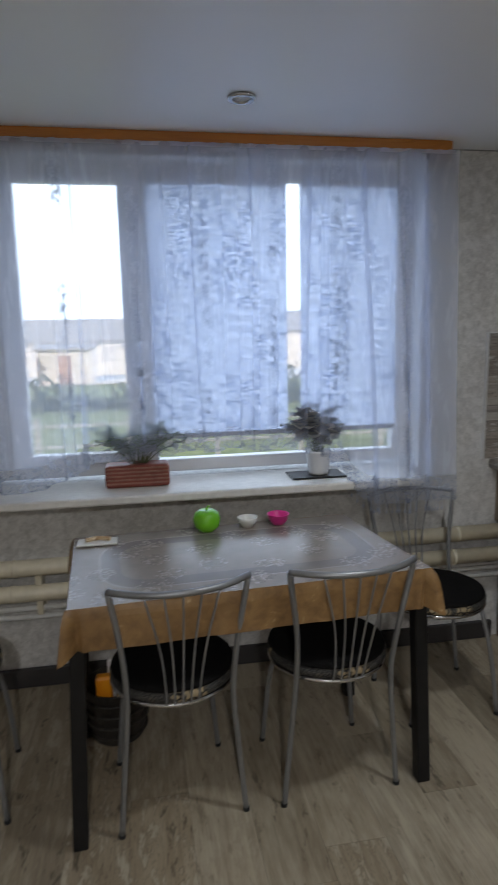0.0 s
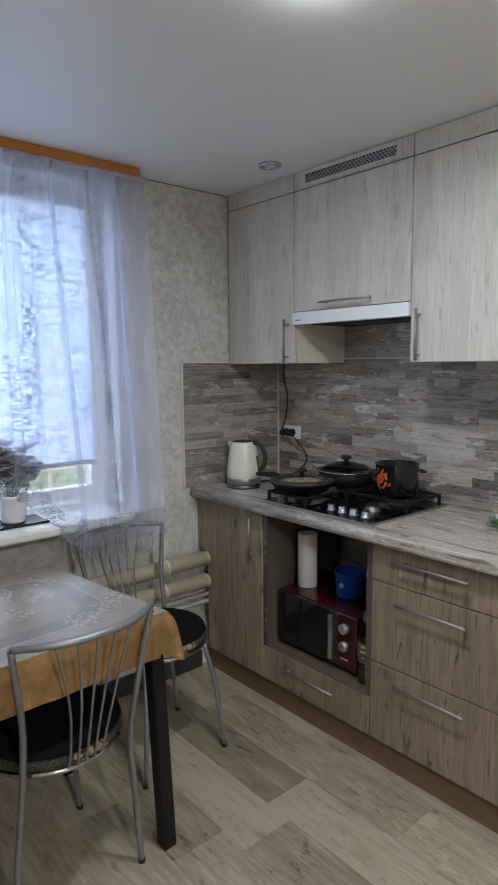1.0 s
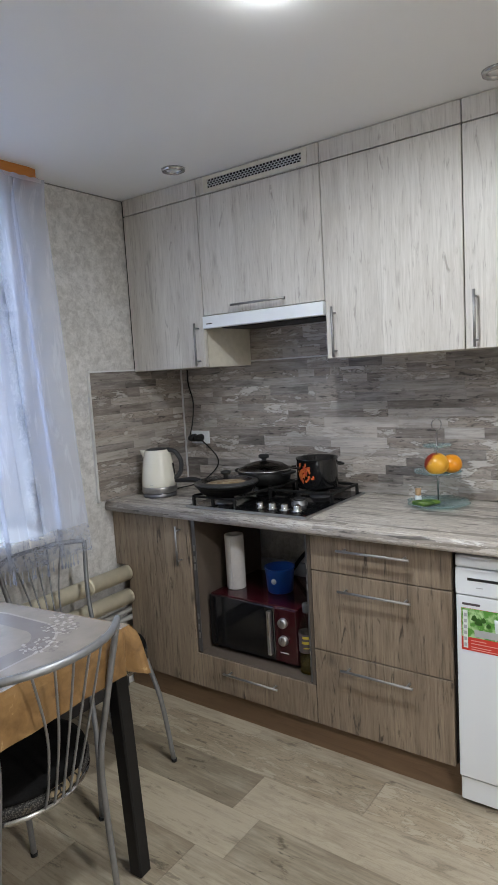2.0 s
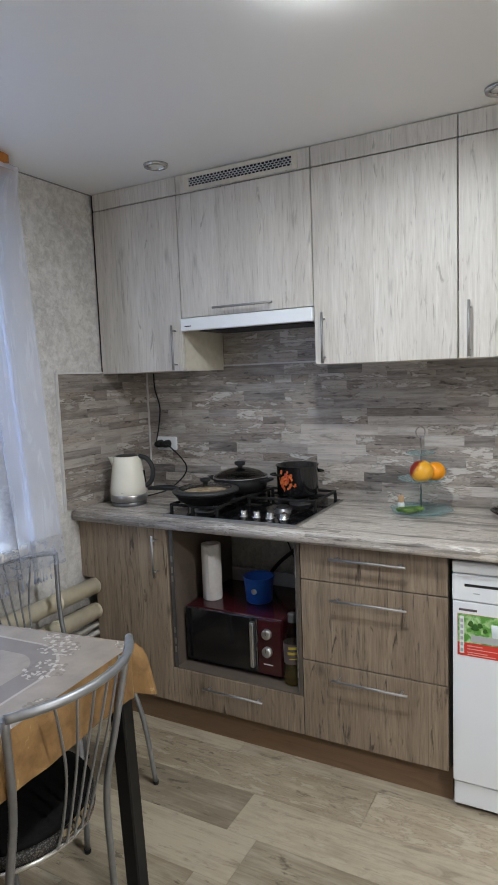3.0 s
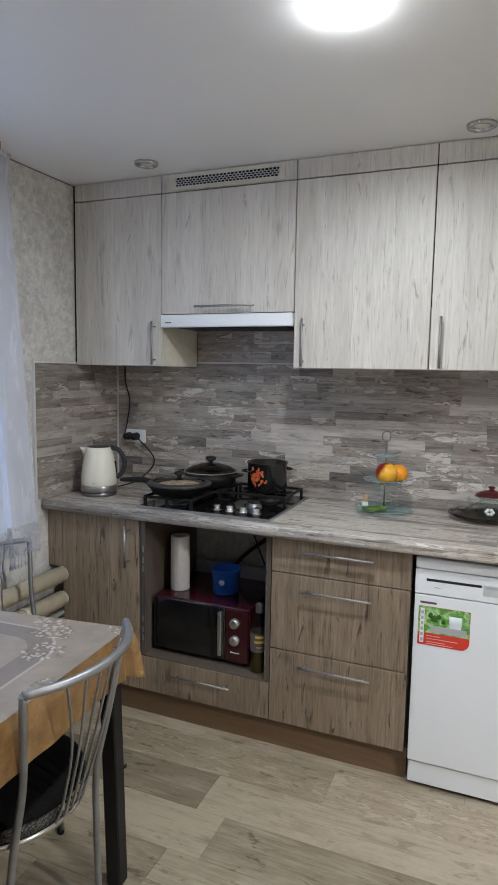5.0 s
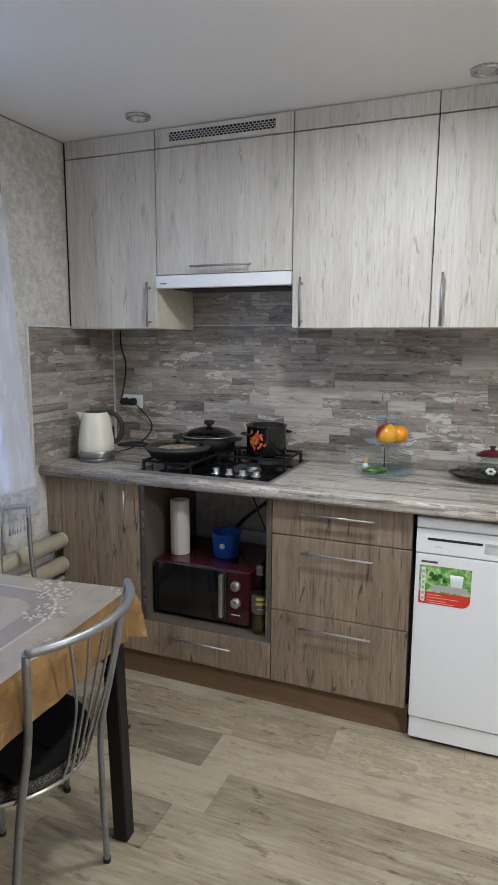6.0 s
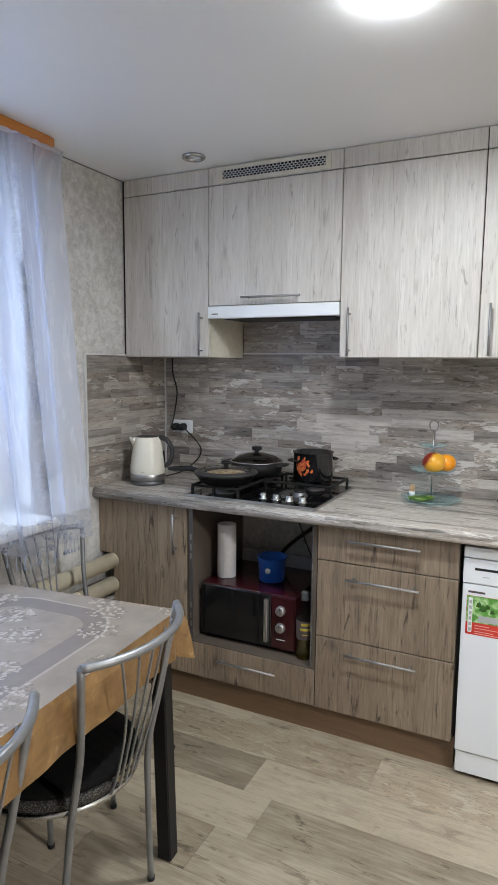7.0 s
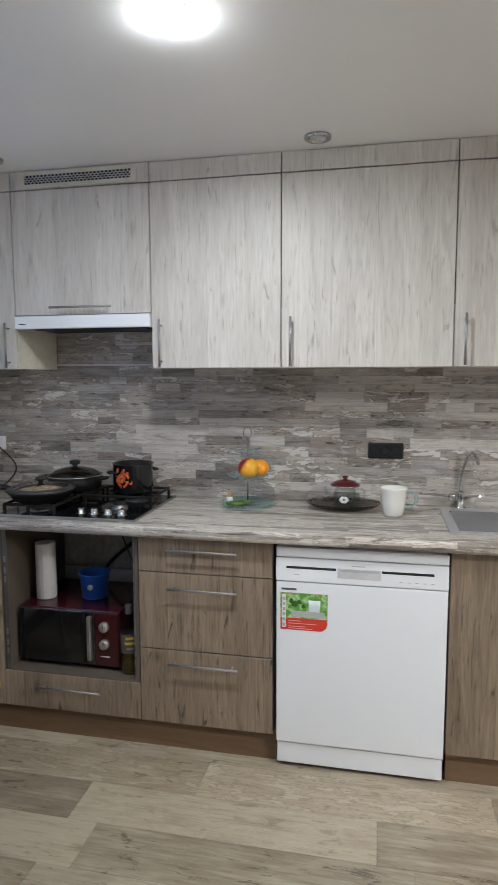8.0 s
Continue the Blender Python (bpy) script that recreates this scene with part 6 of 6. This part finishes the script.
# ---- sink and tap ----
sk_ = thing("kitchen_sink", (2.13, 0.55, 0.88), "stainless steel inset sink", "sink")
bm = bmesh.new()
zt = 0.8835
for a in ((SX0 - 0.008, SX1 + 0.006, SY1 - 0.028, SY1 + 0.006), (SX0 - 0.008, SX1 + 0.006, SY0 - 0.006, SY0 + 0.02), (SX0 - 0.008, SX0 + 0.028, SY0 + 0.02, SY1 - 0.028), (SX1 - 0.05, SX1 + 0.006, SY0 + 0.02, SY1 - 0.028)):
    add_box(bm, a[0], a[1], a[2], a[3], 0.8805, zt)
# one steel in two tones: basin colour darkened for shade, rim lightened
M["sink"] = plain("sink_steel_shaded", (0.40, 0.40, 0.405), 0.40, 0.7, 0.04, 120)
M["sink_rim"] = plain("sink_steel_lit", (0.60, 0.60, 0.61), 0.34, 0.6, 0.04, 120)
part("rim", bm, M["sink_rim"], sk_)
bm = box(SX0 + 0.0285, SX1 - 0.0505, SY0 + 0.0205, SY1 - 0.0285, 0.72, 0.882)
bmesh.ops.delete(bm, geom=[q for q in bm.faces if q.normal.z > 0.9], context="FACES")
bmesh.ops.bevel(bm, geom=[e for e in bm.edges if not e.is_boundary], offset=0.03, segments=4, profile=0.5, affect="EDGES")
bmesh.ops.reverse_faces(bm, faces=bm.faces[:])
part("basin", bm, M["sink"], sk_, smooth=True)
part("drain", lathe([(0, 0.0), (0.03, 0.001), (0.035, 0.003)], (2.11, 0.56, 0.7205), 24), M["chrome"], sk_)
ax_, ay_ = 2.352, 0.735
tpw = thing("sink_tap", (ax_, ay_, 0.88), "chrome gooseneck kitchen tap with a side lever", "tap")
part("base", lathe([(0.024, 0), (0.024, 0.005), (0.016, 0.010), (0.014, 0.05), (0.017, 0.056), (0.014, 0.066), (0.007, 0.07)], (ax_, ay_, 0.8805), 24), M["chrome"], tpw)
part("spout", tube(curve([(ax_, ay_, 0.945), (ax_ + 0.003, ay_ - 0.004, 1.02), (ax_ - 0.008, ay_ - 0.02, 1.085), (ax_ - 0.03, ay_ - 0.035, 1.108), (ax_ - 0.058, ay_ - 0.05, 1.09), (ax_ - 0.066, ay_ - 0.055, 1.066)], 8), 0.0062, 12), M["chrome"], tpw)
part("lever", tube(curve([(ax_ - 0.012, ay_ + 0.012, 0.926), (ax_ - 0.02, ay_ + 0.06, 0.933), (ax_ - 0.015, ay_ + 0.16, 0.938)], 8), [0.007 - 0.0002 * i for i in range(17)], 10), M["chrome"], tpw)
part("side_lever", tube(curve([(ax_ - 0.008, ay_ - 0.012, 0.926), (ax_ - 0.014, ay_ - 0.04, 0.932), (ax_ - 0.012, ay_ - 0.075, 0.934)], 8), [0.0065 - 0.0002 * i for i in range(17)], 10), M["chrome"], tpw)
part("valve_knob", lathe([(0.010, 0), (0.014, 0.004), (0.014, 0.020), (0.010, 0.024), (0, 0.024)], (ax_ - 0.02, ay_ + 0.035, 0.918), 16), M["chrome"], tpw)

# ---- window sill plants ----
SZ = 0.8625
def leaf_mat(name, a, b_):
    """Thin leaf: half scatters back, half lets light through."""
    m, nt, b = material(name)
    c = mixc(nt, step(nt, noise_of(nt, coords(nt), 25, 4), 0.35, 0.65), a, b_)
    nt.links.new(c, b.inputs["Base Color"])
    b.inputs["Roughness"].default_value = 0.5
    tr = node(nt, "BsdfTranslucent", Color=c)
    nt.links.new(node(nt, "MixShader", i0=0.6, i1=b.outputs[0], i2=tr.outputs[0]).outputs[0], nt.nodes["Material Output"].inputs["Surface"])
    return m
M["leaf_grey"] = leaf_mat("grey_green_leaf", (0.40, 0.41, 0.39), (0.60, 0.575, 0.58))
M["leaf_green"] = leaf_mat("green_leaf", (0.22, 0.29, 0.18), (0.38, 0.45, 0.32))
M["stem"] = plain("plant_stem", (0.12, 0.14, 0.06), 0.6)
M["pot_brown"] = plain("brown_red_planter", (0.24, 0.06, 0.04), 0.5, 0, 0.15)
M["pot_rib"] = plain("planter_rib", (0.30, 0.14, 0.10), 0.5, 0, 0.15)
def leaf_into(bm, at, d, up, length, width):
    """A folded, pointed leaf of eight faces."""
    s = d.cross(up).normalized()
    n_ = s.cross(d).normalized()
    rows = []
    for t, w in ((0, 0.08), (0.3, 0.85), (0.6, 1.0), (0.85, 0.6), (1, 0.05)):
        c = at + d * length * t - n_ * length * 0.25 * t * t
        rows.append([bm.verts.new(c - s * width * w + n_ * width * 0.35 * w), bm.verts.new(c), bm.verts.new(c + s * width * w + n_ * width * 0.35 * w)])
    for a, b in zip(rows, rows[1:]):
        for i in range(2):
            q = bm.faces.new((a[i], a[i + 1], b[i + 1], b[i]))
            q.smooth = True
def plant(name, at, spread, height, stems, per, mt, seed, label, pot, ll, lw):
    rnd = random.Random(seed)
    th = thing(name, at, label, "plant")
    pot(th)
    crown = bmesh.new()
    for k in range(stems):
        a = rnd.uniform(0, 2 * math.pi)
        out = Vector((math.cos(a) * spread[0], math.sin(a) * spread[1], 0)) * rnd.uniform(0.25, 1)
        h = height * rnd.uniform(0.55, 1.0)
        base = Vector(at) + Vector((0, 0, 0.09)) + out * 0.2
        line = curve([base, base + out * 0.4 + Vector((0, 0, h * 0.5)), base + out + Vector((0, 0, h * 0.85))], 5)
        part("stem", tube(line, 0.0024, 6), M["stem"], th)
        for j in range(per):
            p = line[min(len(line) - 1, int(len(line) * rnd.uniform(0.35, 1.0)))]
            b = rnd.uniform(0, 2 * math.pi)
            d = Vector((math.cos(b), math.sin(b), rnd.uniform(-0.2, 0.7))).normalized()
            leaf_into(crown, p, d, Vector((0.1, 0.2, 1)), ll * rnd.uniform(0.6, 1.2), lw * rnd.uniform(0.7, 1.2))
    cr = part("leaves", crown, M[mt], th)
    cr["kind"] = "stuff"
def planter(th):
    c = Vector((0.222, 2.93, SZ))
    bm = bmesh.new()
    add_box(bm, c.x - 0.135, c.x + 0.125, c.y - 0.055, c.y + 0.055, c.z, c.z + 0.092, bevel=0.014, seg=3)
    part("planter", bm, M["pot_brown"], th)
    for i in range(5):
        z = c.z + 0.016 + i * 0.0155
        part("rib", add_box(box(c.x - 0.13, c.x + 0.12, c.y - 0.0585, c.y - 0.0552, z, z + 0.006), c.x - 0.13, c.x + 0.12, c.y + 0.0552, c.y + 0.0585, z, z + 0.006), M["pot_rib"], th)
def white_pot(th):
    c = (0.985, 2.905, SZ + 0.008)
    part("pot", lathe([(0, 0), (0.040, 0), (0.044, 0.01), (0.052, 0.092), (0.056, 0.095), (0.056, 0.104), (0.050, 0.104), (0.046, 0.085), (0, 0.085)], c, 32), M["pvc"], th)
plant("trailing_plant", (0.222, 2.93, SZ), (0.19, 0.05), 0.19, 26, 18, "leaf_green", 3, "green trailing plant in a brown ribbed planter on the sill", planter, 0.045, 0.014)
plant("leafy_plant", (0.985, 2.905, SZ + 0.008), (0.13, 0.06), 0.23, 22, 18, "leaf_grey", 8, "grey green leafy plant in a white pot on the sill", white_pot, 0.050, 0.034)
tr2 = thing("plant_tray", (0.97, 2.90, SZ), "flat black tray under the white flower pot", "tray")
part("tray", box(0.855, 1.095, 2.835, 2.975, SZ, SZ + 0.0075, bevel=0.003), M["black_plastic"], tr2)

# ---- table things ----
def on_table(x, y, h=0.0):
    return (x, y, 0.7585 + h)
M["lime"] = plain("lime_green_plastic", (0.16, 0.52, 0.01), 0.25, 0, 0.03, 20, 0.2, 0)
M["pink"] = plain("pink_plastic", (0.72, 0.04, 0.28), 0.3, 0, 0.04, 20)
q = on_table(0.462, 2.572)
gb = thing("green_sugar_bowl", q, "lime green apple-shaped lidded bowl on the table", "bowl")
part("bowl", lathe([(0, 0), (0.030, 0), (0.046, 0.018), (0.050, 0.036), (0.049, 0.042)], q, 36), M["lime"], gb)
part("lid", lathe([(0.0505, 0.0425), (0.050, 0.048), (0.044, 0.066), (0.028, 0.078), (0.010, 0.076), (0, 0.074)], q, 36), M["lime"], gb)
part("stalk", tube(curve([(q[0], q[1], q[2] + 0.074), (q[0] + 0.003, q[1], q[2] + 0.086), (q[0] + 0.010, q[1], q[2] + 0.094)], 6), 0.0035, 8), M["lime"], gb)
q = on_table(0.617, 2.585)
wb = thing("white_dish", q, "small white ribbed dish on the table", "bowl")
part("dish", lathe([(0, 0), (0.022, 0), (0.034, 0.020), (0.038, 0.036), (0.036, 0.036), (0.031, 0.020), (0.020, 0.004), (0, 0.004)], q, 30), M["mug"], wb)
q = on_table(0.735, 2.585)
pb = thing("pink_bowl", q, "bright pink plastic bowl on the table", "bowl")
part("bowl", lathe([(0, 0), (0.022, 0), (0.034, 0.016), (0.041, 0.038), (0.043, 0.040), (0.0415, 0.042), (0.038, 0.038), (0.031, 0.016), (0.020, 0.004), (0, 0.004)], q, 32), M["pink"], pb)
q = on_table(0.07, 2.515)
bd = thing("snack_board", q, "small white board with crumbs of food on the table", "board")
part("board", box(q[0] - 0.07, q[0] + 0.07, q[1] - 0.035, q[1] + 0.035, q[2], q[2] + 0.008, bevel=0.003), M["mug"], bd)
part("food", tube(curve([(q[0] - 0.04, q[1], q[2] + 0.013), (q[0], q[1] + 0.01, q[2] + 0.016), (q[0] + 0.045, q[1], q[2] + 0.013)], 6), 0.008, 10), M["food"], bd)

# ---- basket under the table ----
M["basket"] = plain("dark_wicker", (0.035, 0.028, 0.022), 0.7, 0, 0.3, 60, 0, 0.5)
q = (0.10, 2.56, 0.0)
bs_ = thing("storage_basket", q, "dark basket of orange and white packets under the table", "basket")
part("basket", lathe([(0, 0), (0.095, 0), (0.10, 0.01), (0.115, 0.20), (0.12, 0.205), (0.11, 0.205), (0.095, 0.012), (0, 0.01)], q, 28), M["basket"], bs_)
for i in range(4):
    z = 0.03 + i * 0.045
    part("weave_ring", tube([((0.102 + 0.075 * z + 0.002) * math.cos(a) + q[0], (0.102 + 0.075 * z + 0.002) * math.sin(a) + q[1], z) for a in np.linspace(0, 2 * math.pi, 33)], 0.006, 8, caps=False), M["basket"], bs_)
for i, (dx, dy, z, mt) in enumerate(((-0.04, -0.03, 0.16, "orange"), (0.03, -0.045, 0.17, "food"), (0.0, 0.04, 0.19, "paper"), (0.05, 0.02, 0.20, "label_yellow"))):
    part("packet", add_box(bmesh.new(), q[0] + dx - 0.03, q[0] + dx + 0.03, q[1] + dy - 0.02, q[1] + dy + 0.02, z - 0.12, z + 0.09, bevel=0.01, seg=2), M[mt], bs_)
